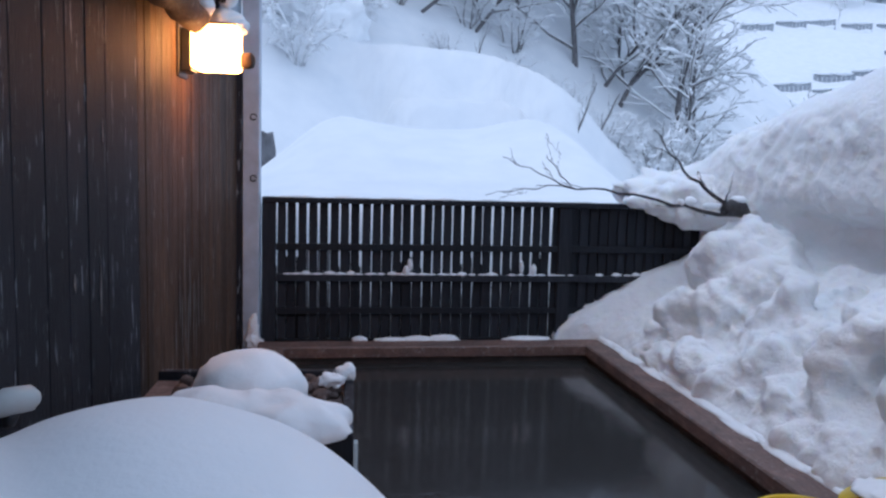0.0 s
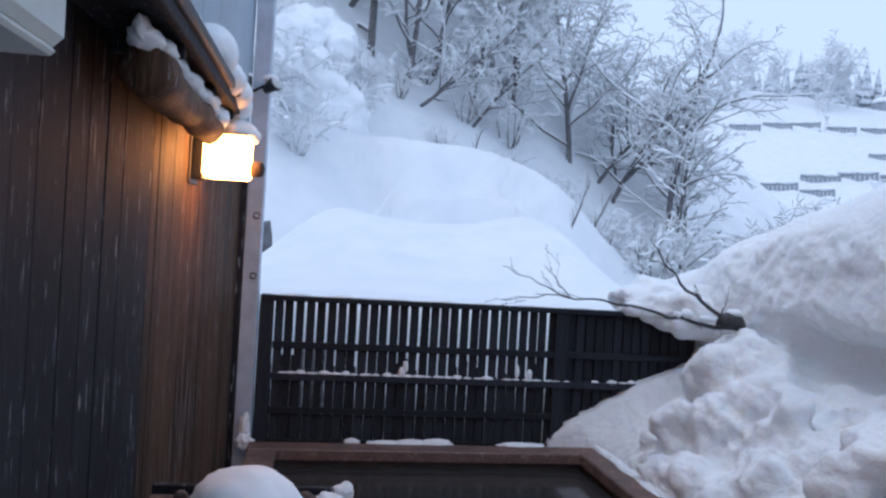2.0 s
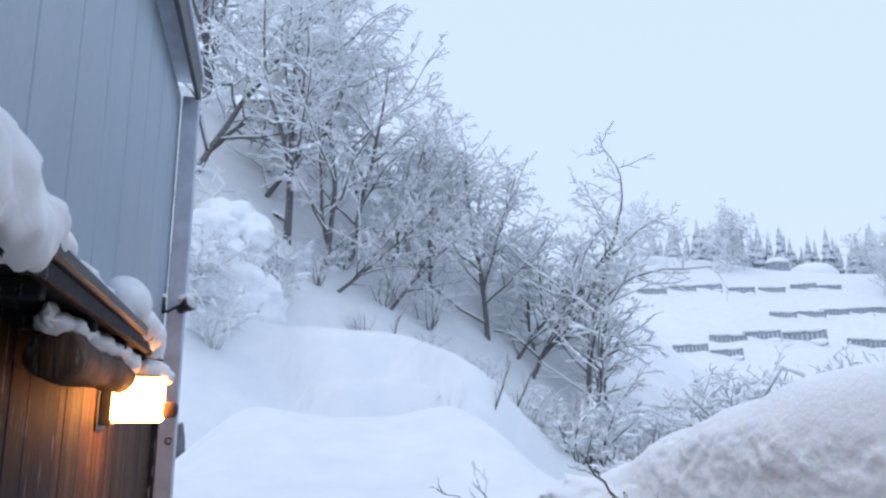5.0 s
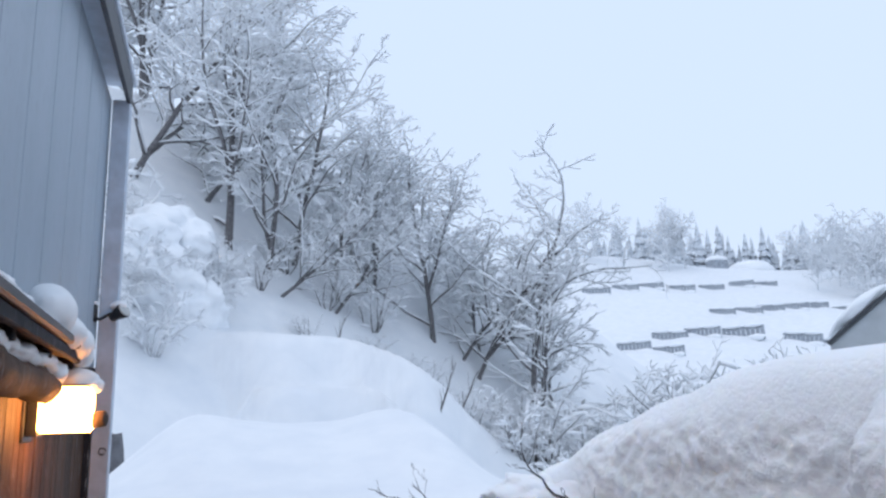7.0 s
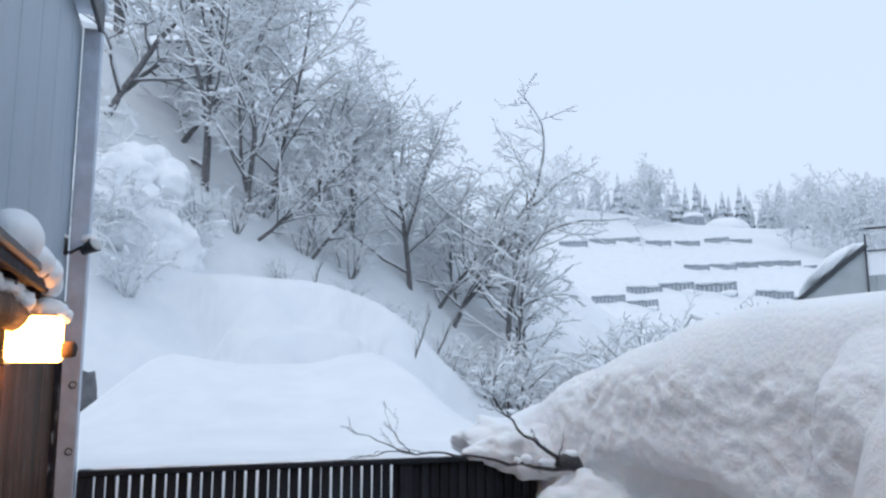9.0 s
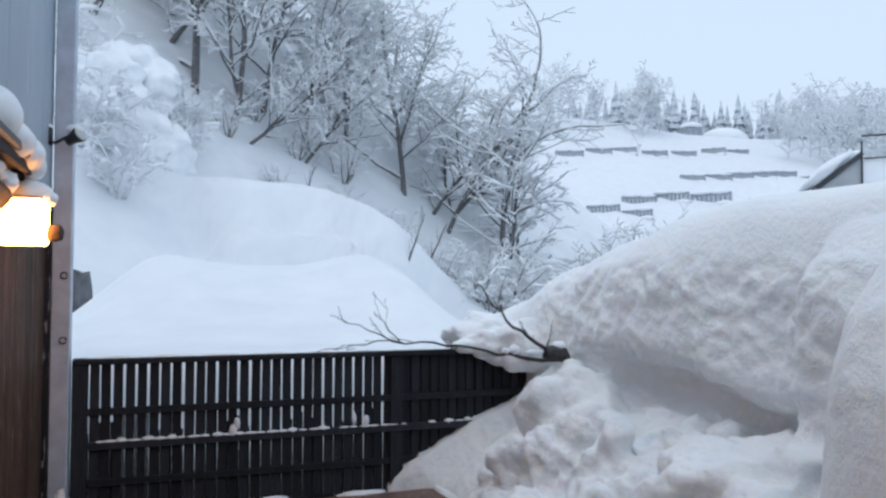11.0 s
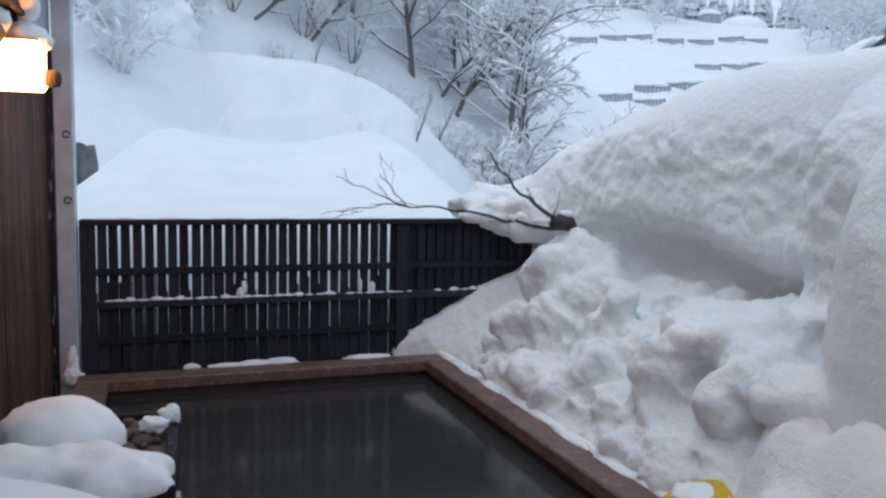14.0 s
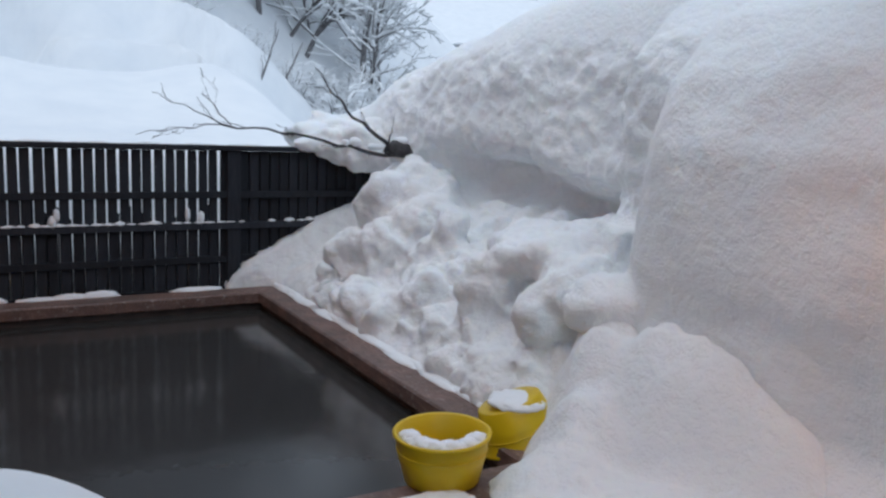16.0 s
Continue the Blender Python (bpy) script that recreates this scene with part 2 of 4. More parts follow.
def height(x, y):
    valley = -1.2 + 0.01 * max(0, y)
    slope = 6.1 + 1.0 * (y - 16) - 0.62 * (x - 1.0) - 0.06 * max(0.0, y - 19) ** 2
    slope = 9 + 0.25 * (slope - 9) if slope > 9 else slope
    far = 6.3 + 0.36 * (y - 43) + 0.03 * (x - 33)
    far = 17.5 + 0.10 * (far - 17.5) if far > 17.5 else far
    z = smax(smax(valley, slope, 2.0), far, 3.0)
    crest = 8.6 + 0.25 * math.sin(x * 1.3)
    m1 = 1.48 * math.exp(-((y - crest) / (3.4 if y < crest else 0.6)) ** 2) * smooth01(-2.0, 0.7, x) * (1 - smooth01(2.75, 4.7, x))
    m1 += 0.17 * math.exp(-((x - 2.9) / 0.7) ** 2 - ((y - crest) / 1.1) ** 2) - 0.05 * math.exp(-((x - 1.9) / 0.5) ** 2 - ((y - 7.5) / 1.5) ** 2)
    m1 += 0.13 * math.exp(-((x - 0.45) / 0.45) ** 2 - ((y - crest) / 1.0) ** 2)
    edge = 11.4 + 0.35 * math.sin(x * 0.9 + 1) + 0.2 * math.sin(x * 2.7)
    m2 = (2.95 + 0.22 * (1 - smooth01(-0.4, 1.2, x)) - 0.05 * max(0, x - 1.5)) * smooth01(edge - 0.2, edge + 0.55, y) * (1 - smooth01(13.5, 16, y)) * smooth01(-5, -2.5, x) * (1 - smooth01(2.6, 8.0, x))
    tier = 2.02 * smooth01(edge - 0.85, edge - 0.35, y) * (1 - smooth01(13.0, 15, y)) * smooth01(0.7, 1.5, x) * (1 - smooth01(3.0, 5.0, x))
    m2 = smax(m2, tier, 0.12)
    near = 0.80 * smooth01(4.05, 4.7, y) * (1 - smooth01(3.5, 9, x)) * (1 - smooth01(8, 10, y))
    z = smax(z, smax(m1, m2, 0.25), 0.4)
    z = smax(z, near, 0.3)
    rough = 0.07 * noise.noise(Vector((x * 0.55, y * 0.55, 0))) + 0.02 * noise.noise(Vector((x * 1.7, y * 1.7, 3)))
    if y > 18:
        rough *= 4
    if y > 30:
        rough += 0.9 * noise.noise(Vector((x * 0.07, y * 0.09, 5))) + 0.3 * noise.noise(Vector((x * 0.25, y * 0.25, 8)))
    z += rough * smooth01(4.2, 5.5, y)
    lowered = -0.7 * (1 - smooth01(3.98, 4.12, y))
    return z * smooth01(3.98, 4.12, y) + lowered


def spaced(stops):
    out = []
    for (a, b, step) in stops:
        n = max(1, round((b - a) / step))
        out += [a + (b - a) * i / n for i in range(n)]
    return out + [stops[-1][1]]


gx = spaced([(-120, -20, 10), (-20, -4, 1.0), (-4, 12, 0.12), (12, 50, 0.8), (50, 160, 5), (160, 420, 26)])
gy = spaced([(-60, -6, 9), (-6, 3.9, 1.1), (3.9, 4.8, 0.06), (4.8, 20, 0.14), (20, 90, 1.0), (90, 200, 10), (200, 600, 40)])
verts = [(x, y, height(x, y)) for y in gy for x in gx]
nx = len(gx)
faces = [(j * nx + i, j * nx + i + 1, (j + 1) * nx + i + 1, (j + 1) * nx + i) for j in range(len(gy) - 1) for i in range(nx - 1)]
tagged(link_mesh("ground", verts, faces, SNOW_FAR), "deep untouched snow over mounds and hillsides", "snow", kind="structure")

# ---- bath yard: floor, bath, water ----
tagged(part("floor", box_bm((-0.7, -3.0, -0.30), (3.6, 0.62, -0.06), 0.01), DECK), "dark wet wooden deck mostly under snow", "floor", kind="structure")

bath = thing("bathtub", "sunken open-air bath with worn reddish wooden rim", "bath")
X0, X1, Y0, Y1 = 0.10, 1.935, 0.88, 3.62
part("rim_board", box_bm((X0 - 0.16, Y1, -0.07), (X1 + 0.16, Y1 + 0.17, 0.0), 0.008), RIM, bath)
part("rim_board", box_bm((X1, Y0 - 0.2, -0.07), (X1 + 0.17, Y1 - 0.002, 0.003), 0.008), RIM, bath)
part("rim_board", box_bm((X0 - 0.16, Y0 - 0.2, -0.07), (X1 - 0.002, Y0, 0.0), 0.008), RIM, bath)
part("rim_board", box_bm((X0 - 0.16, Y0 + 0.002, -0.07), (X0, Y1 - 0.002, -0.002), 0.008), RIM, bath)
for lo, hi in (((X0 - 0.10, Y1 + 0.03, -0.72), (X1 + 0.10, Y1 + 0.12, -0.072)), ((X1 + 0.03, Y0 - 0.1, -0.72), (X1 + 0.12, Y1 + 0.028, -0.072)),
               ((X0 - 0.10, Y0 - 0.12, -0.72), (X1 + 0.028, Y0 - 0.03, -0.072)), ((X0 - 0.12, Y0 - 0.028, -0.72), (X0 - 0.03, Y1 + 0.028, -0.072))):
    part("side_wall", box_bm(lo, hi, 0.006), DECK, bath)
part("bottom", box_bm((X0 - 0.12, Y0 - 0.12, -0.80), (X1 + 0.12, Y1 + 0.12, -0.722), 0), DECK, bath)
bm = bmesh.new()
bmesh.ops.create_grid(bm, x_segments=40, y_segments=50, size=1, matrix=Matrix.Translation(((X0 + X1) / 2, (Y0 + Y1) / 2, -0.105)) @ Matrix.Diagonal(((X1 - X0) / 2 + 0.03, (Y1 - Y0) / 2 + 0.03, 1, 1)))
tagged(part("water", bm, WATER, smooth=True), "dark still hot-spring water reflecting the fence", "water", kind="structure")

# ---- fence ----
FY = 3.887
fence = thing("fence", "dark stained wooden slat fence with snow on rails", "fence")
for x in (-0.005, 1.862, 3.35):
    part("post", box_bm((x - 0.042, FY - 0.005, -0.12), (x + 0.042, FY + 0.075, 0.835), 0.004), FENCE_WOOD, fence)
part("top_rail", box_bm((-0.045, FY - 0.02, 0.835), (3.4, FY + 0.085, 0.868), 0.005), FENCE_WOOD, fence)
for z, d in ((0.575, 0.03), (0.385, 0.03), (0.175, 0.03), (-0.02, 0.04)):
    part("rail", box_bm((0.04, FY - 0.012 if z == 0.385 else FY + 0.004, z - d), (3.30, FY + 0.028, z + 0.012), 0.003), FENCE_WOOD, fence)
PITCH = 0.0645
slat_mesh = None
for i in range(49):
    x = 0.068 + PITCH * i + (-0.006 if i >= 28 else 0)
    if abs(x - 1.862) < 0.05 or x > 3.28:
        continue
    if slat_mesh is None:
        first = part("slat", box_bm((-0.0258, 0, -0.10), (0.0258, 0.018, 0.832), 0.003), FENCE_WOOD, fence)
        slat_mesh = first.data
        ob = first
    else:
        ob = new("slat", slat_mesh)
        ob.parent = fence
    ob.location = (x + random.uniform(-0.003, 0.003), FY + 0.031, 0)
    ob.scale = (1.06 if i >= 28 else 1.0, 1, 1)
    ob.rotation_euler = (0, random.uniform(-0.004, 0.004), 0)

# strips added behind the gaps, standing in for the shade behind the fence
for i in range(50):
    x = 0.068 + PITCH * (i - 0.5) + (-0.006 if i >= 29 else 0)
    if x > 3.3:
        continue
    w = random.uniform(0.0085, 0.0125) if i < 29 else 0.03
    ob = part("back_slat", box_bm((x - w / 2 + random.uniform(-0.002, 0.002), FY + 0.052, -0.10), (x + w / 2, FY + 0.066, 0.83 if i >= 29 else random.choice((0.57, 0.55, 0.50, 0.47, 0.44) if i < 13 else (0.50, 0.46, 0.43, 0.40))), 0.002), FENCE_WOOD, fence)

# ---- house: boarded lean-to wall, grey siding above, eave, corner post ----
SL = 0.05
ANG = -math.degrees(math.atan(SL))


def wall_x(y):
    return -0.275 + SL * (y - 2.2)


boards = tagged(part("wall_west", box_bm((-0.06, 0, -0.3), (-0.022, 7.05, 1.80), 0), BOARD_BLACK), "dark weathered vertical board wall of a lean-to", "wall", kind="structure")
boards.matrix_world = pose(wall_x(-3.2), -3.2, 0, 0, 0, ANG)
y = 0.0
k = 0
while y < 7.03:
    brown = y > 4.70
    w = random.uniform(0.075, 0.10) if brown else random.uniform(0.13, 0.19)
    w = min(w, 7.05 - y)
    ob = part("plank", box_bm((-0.020, y + 0.0015, -0.3), (random.uniform(0.0, 0.004), y + w - 0.0015, 1.80), 0.002), BOARD_BROWN if brown else BOARD_BLACK, boards)
    y += w
    k += 1

house = thing("house", "grey-blue metal-clad house wall with snowy lean-to eave", "house")
house.matrix_world = pose(wall_x(-3.2), -3.2, 0, 0, 0, ANG)
y = -1.0
while y < 7.10:
    w = min(0.43, 7.12 - y)
    part("siding_panel", box_bm((-0.03, y + 0.003, 1.80), (0.02, y + w - 0.003, 3.44), 0.006), SIDING, house)
    y += w
part("end_wall", box_bm((-3.2, 7.125, -0.3), (-0.02, 7.20, 3.44), 0), SIDING, house)
part("corner_filler", box_bm((-0.03, 7.056, -0.3), (0.033, 7.12, 1.80), 0.002), BOARD_BLACK, house)
part("corner_post", box_bm((0.035, 7.055, -0.3), (0.135, 7.15, 3.42), 0.006), PILLAR, house, "pale grey metal corner post")
for z in (0.98, 1.34):
    v, f = tube_data([[(Vector((0.10 + 0.018 * math.cos(a), 7.045, z + 0.018 * math.sin(a))), 0.004) for a in [i * math.pi / 6 for i in range(12)]]], 5)
    link_mesh("eye_bolt", v, f, BLACK_METAL, house, "small rusty eye bolt")

eave = thing("eave", "weathered lean-to eave board and log carrying snow", "roof")
eave.matrix_world = pose(-0.085, 2.32, 0, 0, 0, -1.2)
part("fascia", box_bm((-0.024, -3.6, 1.712), (0, 0, 1.752), 0.004), BOARD_BLACK, eave)
part("drip_edge", box_bm((-0.03, -3.6, 1.753), (0.012, 0.01, 1.768), 0.003), TRIM_DARK, eave, "grey metal drip edge")
bm = box_bm((-0.15, -3.6, -0.012), (0.15, 0.02, 0.012), 0.003)
bmesh.ops.transform(bm, matrix=pose(-0.125, 0, 1.812, 0, 17, 0), verts=bm.verts)
part("roof_sheet", bm, TRIM_DARK, eave)
part("soffit_board", box_bm((-0.25, -3.6, 1.735), (-0.03, -0.02, 1.75), 0.002), BOARD_BLACK, eave)
for yy in (-3.0, -2.4, -1.8, -1.2, -0.6, -0.05):
    part("rafter", box_bm((-0.24, yy - 0.02, 1.69), (-0.028, yy + 0.02, 1.733), 0.004), BOARD_BLACK, eave)
log = [(Vector((-0.085 + 0.006 * math.sin(i * 2.1), -1.42 + i * 0.12, 1.615 + 0.004 * math.sin(i * 1.3))), (0.066 if i < 3 else 0.056) + 0.006 * math.sin(i * 2.9) - (0.004 if i in (0, 9) else 0)) for i in range(10)]
v, f = tube_data([log], 14)
v = [p + Vector((noise.noise(p * 21), 0, noise.noise(p * 21 + Vector((5, 0, 0))))) * 0.012 for p in v]
link_mesh("log_beam", v, f, BOARD_BROWN, eave, "round log hung under the eave")
# gable trim of the tall wall
rake = thing("roof_overhang", "dark metal roof edge of the tall house", "roof")
rake.matrix_world = pose(wall_x(-3.2), -3.2, 0, 0, 0, ANG)
part("verge_board", box_bm((0.112, -1.0, 3.40), (0.137, 7.12, 3.56), 0.004), TRIM_DARK, rake)
part("roof_sheet", box_bm((-3.2, -1.0, 3.562), (0.15, 7.2, 3.60), 0.005), PILLAR, rake)

# ---- wall lamp ----
lamp = thing("wall_lamp", "lit square wall lantern glowing warm under snow", "lamp")
lamp.matrix_world = pose(wall_x(2.31) - 0.018, 2.31, 1.44, 0, 0, ANG)
part("back_plate", box_bm((0.0, -0.085, -0.02), (0.028, 0.085, 0.19), 0.004), BLACK_METAL, lamp)
part("mount", box_bm((0.028, -0.06, 0.0), (0.072, 0.06, 0.17), 0.004), BLACK_METAL, lamp)
part("shade", box_bm((0.073, -0.095, 0.012), (0.248, 0.095, 0.183), 0.012), GLOW, lamp, "glowing frosted glass box")
part("cap", box_bm((0.074, -0.090, 0.184), (0.244, 0.090, 0.190), 0.002), BLACK_METAL, lamp)

# ---- snow bank beside the bath ----


def table(stops, v):
    """Smooth interpolation through (key, value) stops."""
    if v <= stops[0][0]:
        return stops[0][1]
    for (k0, a), (k1, b) in zip(stops, stops[1:]):
        if v <= k1:
            return a + (b - a) * smooth01(k0, k1, v)
    return stops[-1][1]


CREST = [(2.2, 1.74), (2.6, 1.73), (3.1, 1.61), (3.65, 1.47), (4.25, 1.22), (5.0, 0.95)]


def bank_profile(y):
    """Section of the bank across the rim: toe, heaped slope, hollow, overhanging face, crest and back."""
    far = smooth01(2.7, 3.85, y)
    toe = smooth01(3.74, 3.85, y)
    close = 1 - smooth01(0.70, 1.06, y)
    bx = 2.10 - 0.32 * toe + 0.17 * close
    tip = 2.90 - 0.08 * smooth01(1.6, 2.6, y) - 0.08 * far
    hol = smooth01(1.0, 1.5, y) * (1 - smooth01(2.6, 3.2, y))
    cz = table(CREST, y)
    lz = 0.93 - 0.10 * far - 0.20 * (1 - smooth01(1.5, 2.5, y)) + 0.05 * noise.noise(Vector((0, y * 2.3, 4)))
    cx = 3.28
    w = 1 - 0.5 * close
    w2 = w + 0.4 * far
    return [Vector((bx - 0.02, 0, -0.14)), Vector((bx, 0, -0.03)), Vector((bx + 0.09 * w, 0, 0.10)), Vector((bx + 0.30 * w2, 0, 0.28 + 0.02 * far)), Vector((bx + 0.52 * w2, 0, min(0.46, lz - 0.26))),
            Vector((tip + 0.04 + 0.22 * hol, 0, lz - 0.24)), Vector((tip + 0.05 + 0.20 * hol, 0, lz - 0.08)), Vector((tip - 0.04 * far, 0, lz + 0.02)), Vector((tip - 0.01, 0, lz + 0.20 * (cz - 0.6))),
            Vector((tip + 0.10, 0, lz + (cz - lz) * 0.72)), Vector((cx, 0, cz)), Vector((cx + 0.9, 0, cz + 0.02)), Vector((cx + 1.6, 0, cz - 0.7)), Vector((cx + 2.2, 0, -0.8))]


def spline(points, n):
    out = []
    last = len(points) - 1
    for i in range(n):
        s = i / (n - 1) * last
        k = min(int(s), last - 1)
        t = s - k
        p = [points[max(0, min(last, k + d))] for d in (-1, 0, 1, 2)]
        out.append(0.5 * ((2 * p[1]) + (p[2] - p[0]) * t + (2 * p[0] - 5 * p[1] + 4 * p[2] - p[3]) * t * t + (3 * p[1] - p[0] - 3 * p[2] + p[3]) * t ** 3))
    return out


def sweep(bm, sections):
    """Closed solid through a list of rings of equal length."""
    rings = [[bm.verts.new(p) for p in ring] for ring in sections]
    n = len(rings[0])
    for a, b in zip(rings, rings[1:]):
        for i in range(n):
            bm.faces.new((a[i], a[(i + 1) % n], b[(i + 1) % n], b[i]))
    bm.faces.new(list(reversed(rings[0])))
    bm.faces.new(rings[-1])


def fused(bm, voxel, soften):
    """One skin round overlapping solids, with softened creases."""
    me = bpy.data.meshes.new("fused")
    bmesh.ops.recalc_face_normals(bm, faces=bm.faces[:])
    bm.to_mesh(me)
    bm.free()
    raw = new("fused", me)
    mod = raw.modifiers.new("skin", "REMESH")
    mod.mode, mod.voxel_size = "VOXEL", voxel
    mod = raw.modifiers.new("soften", "SMOOTH")
    mod.factor, mod.iterations = 0.5, soften
    bpy.context.view_layer.update()
    done = bpy.data.meshes.new_from_object(raw.evaluated_get(bpy.context.evaluated_depsgraph_get()))
    bpy.data.objects.remove(raw)
    return done


bm = bmesh.new()
sections = []
for y in spaced([(-2.9, 0.2, 0.1), (0.2, 4.35, 0.04), (4.35, 6.2, 0.1)]):
    row = spline(bank_profile(min(y, 4.9)), 70)
    sink = 0.5 * smooth01(4.9, 6.2, y)
    sections.append([Vector((p.x, y, p.z - sink)) for p in row] + [Vector((row[-1].x, y, -1.3)), Vector((row[0].x, y, -1.3))])
sweep(bm, sections)
# cut slab standing nearest the porch, and the narrower slab behind it
NEAR = [(2.46, -0.2), (2.37, 0.25), (2.36, 0.6), (2.41, 1.0), (2.50, 1.22), (2.70, 1.44), (3.05, 1.63), (3.4, 1.74), (4.3, 1.74), (4.3, -0.2)]
MIDDLE = [(2.84, 0.66), (2.74, 0.76), (2.73, 1.2), (2.83, 1.40), (3.02, 1.56), (3.3, 1.70), (3.9, 1.72), (3.9, 0.66)]
for outline, y0, y1, wave in ((NEAR, -2.9, 0.97, 0.05), (MIDDLE, 0.5, 1.47, 0.03)):
    sections = []
    for y in spaced([(y0, y1, 0.05)]):
        k = smooth01(y1 - 0.10, y1, y) * 0.05
        sections.append([Vector((x + (k + wave * noise.noise(Vector((y * 2.2, z * 2.0, 3)))) * (x < 3.2), y, z)) for x, z in outline])
    sweep(bm, sections)
# broken lumps fallen from the overhang: centre and radii
LUMPS = [((2.64, 3.06, 0.58), (0.30, 0.30, 0.24)), ((2.70, 2.76, 0.46), (0.26, 0.26, 0.22)), ((2.46, 2.86, 0.30), (0.22, 0.24, 0.20)), ((2.54, 2.44, 0.38), (0.13, 0.17, 0.26)), ((2.37, 2.32, 0.16), (0.17, 0.20, 0.19)),
         ((2.31, 2.00, 0.10), (0.13, 0.14, 0.14)), ((2.23, 2.64, 0.10), (0.13, 0.14, 0.14)), ((2.34, 3.08, 0.30), (0.16, 0.15, 0.13)), ((2.40, 1.72, 0.24), (0.18, 0.17, 0.23)),
         ((2.66, 1.68, 0.48), (0.26, 0.34, 0.20)), ((2.78, 1.34, 0.56), (0.24, 0.24, 0.20)), ((2.86, 1.64, 0.58), (0.18, 0.22, 0.15)), ((2.24, 1.42, 0.06), (0.14, 0.22, 0.13)), ((2.35, 1.00, 0.42), (0.14, 0.14, 0.15)), ((2.46, 1.28, 0.30), (0.20, 0.20, 0.26))]
rl = random.Random(5)
for c, r in LUMPS:
    ball = bmesh.ops.create_icosphere(bm, subdivisions=3, radius=1)
    for v in ball["verts"]:
        q = Vector((v.co.x * r[0], v.co.y * r[1], v.co.z * r[2]))
        v.co = Vector(c) + q * (1 + 0.42 * noise.noise((q + Vector(c)) * 5) + 0.22 * noise.noise((q + Vector(c)) * 14))
# loose clods on the heaped slope
for k in range(150):
    y = rl.uniform(1.15, 3.4)
    row = spline(bank_profile(y), 40)
    p = row[rl.randrange(5, 15)]
    r = rl.choice((0.03, 0.04, 0.05, 0.06, 0.09))
    got = bmesh.ops.create_icosphere(bm, subdivisions=2, radius=r)
    for v in got["verts"]:
        v.co = Vector((v.co.x, v.co.y * 1.2, v.co.z * 0.9)) * (1 + 0.5 * noise.noise(v.co * 18 + Vector((k, 0, 0)))) + Vector((p.x, y, p.z - r * 0.1))
me = fused(bm, 0.019, 3)
bm = bmesh.new()
bm.from_mesh(me)
bmesh.ops.delete(bm, geom=[v for v in bm.verts if v.co.x > 3.75 or v.co.z < -0.2], context="VERTS")
back_rows = []
for y in spaced([(-2.9, 6.2, 0.13)]):
    row = bank_profile(min(y, 4.9))
    sink = 0.5 * smooth01(4.9, 6.2, y)
    back_rows.append([bm.verts.new((x, y, z - sink)) for x, z in [(3.72, row[10].z + 0.005)] + [(p.x, p.z) for p in spline(row[11:], 12)]])
for a, b in zip(back_rows, back_rows[1:]):
    for i in range(len(a) - 1):
        bm.faces.new((a[i], b[i], b[i + 1], a[i + 1]))
bm.normal_update()
bm.to_mesh(me)
bm.free()
normals = [v.normal.copy() for v in me.vertices]
for v, nrm in zip(me.vertices, normals):
    q = v.co.copy()
    face = smooth01(0.60, 0.80, q.z) * (1 - smooth01(1.30, 1.52, q.z)) * smooth01(1.0, 1.2, q.y) * (1 - smooth01(3.4, 4.0, q.y)) * (1 - smooth01(3.15, 3.3, q.x))
    heap = (1 - smooth01(0.55, 0.75, q.z)) * smooth01(0.9, 1.1, q.y) * (1 - 0.6 * smooth01(3.0, 3.5, q.y))
    cut = (1 - smooth01(0.85, 1.0, q.y)) * (1 - smooth01(2.5, 2.9, q.x))
    n1, n2, n3 = noise.noise(q * 5), noise.noise(q * 13), noise.noise(q * 29)
    amt = face * (0.035 * n1 + 0.022 * n2 + 0.012 * n3) + heap * (0.035 * n1 + 0.026 * n2 + 0.013 * n3) + cut * (0.02 * n1 + 0.006 * n2 + 0.004 * n3)
    amt += 0.03 * noise.noise(q * 1.7)
    v.co = q + nrm * amt
me.polygons.foreach_set("use_smooth", [True] * len(me.polygons))
me.materials.clear()
me.materials.append(SNOW_ROUGH)
tagged(new("snow_bank", me), "tall lumpy snow bank overhanging the bath edge", "snow", kind="stuff")

# ---- bucket, stone box, snow and small things round the bath ----


def bucket(label, m, upturned=False):
    ob = thing("bucket", label, "bucket", "yellow bath buckets")
    wall = [(0.105, 0.0), (0.112, 0.004), (0.128, 0.07), (0.130, 0.074), (0.1315, 0.082), (0.138, 0.138), (0.145, 0.140), (0.147, 0.148), (0.142, 0.152), (0.134, 0.148), (0.124, 0.07), (0.108, 0.012), (0.02, 0.010)]
    v, f = lathe(wall, 48)
    body = link_mesh("body", v, f, YELLOW, ob)
    v, f = tube_data([[(Vector((0.1335 * math.cos(a), 0.1335 * math.sin(a), 0.100)), 0.003) for a in [i * math.pi / 24 for i in range(49)]]], 5)
    link_mesh("ridge", v, f, YELLOW, body)
    ob.matrix_world = m
    return ob


bucket("yellow plastic bath bucket standing on the rim, half snowed in", pose(1.64, 0.865, 0.004, 0, -2, 20))
bucket("yellow plastic bath bucket upturned on the rim under snow", pose(2.02, 1.08, 0.125, 160, -10, 30))
snow_heap("snow crust clinging inside the bucket's edge", [((1.64 + 0.101 * math.cos(radians(-119 + 13 * i)), 0.865 + 0.101 * math.sin(radians(-119 + 13 * i)), 0.141), (0.030, 0.030, 0.017 + 0.004 * (i % 2))) for i in range(-6, 7)], 5, "snow_crust", 0.3, sub=3)
snow_heap("thin snow cap on the upturned bucket", [((2.035, 1.05, 0.128), (0.098, 0.10, 0.025))], 6, "snow_cap", 0.12)


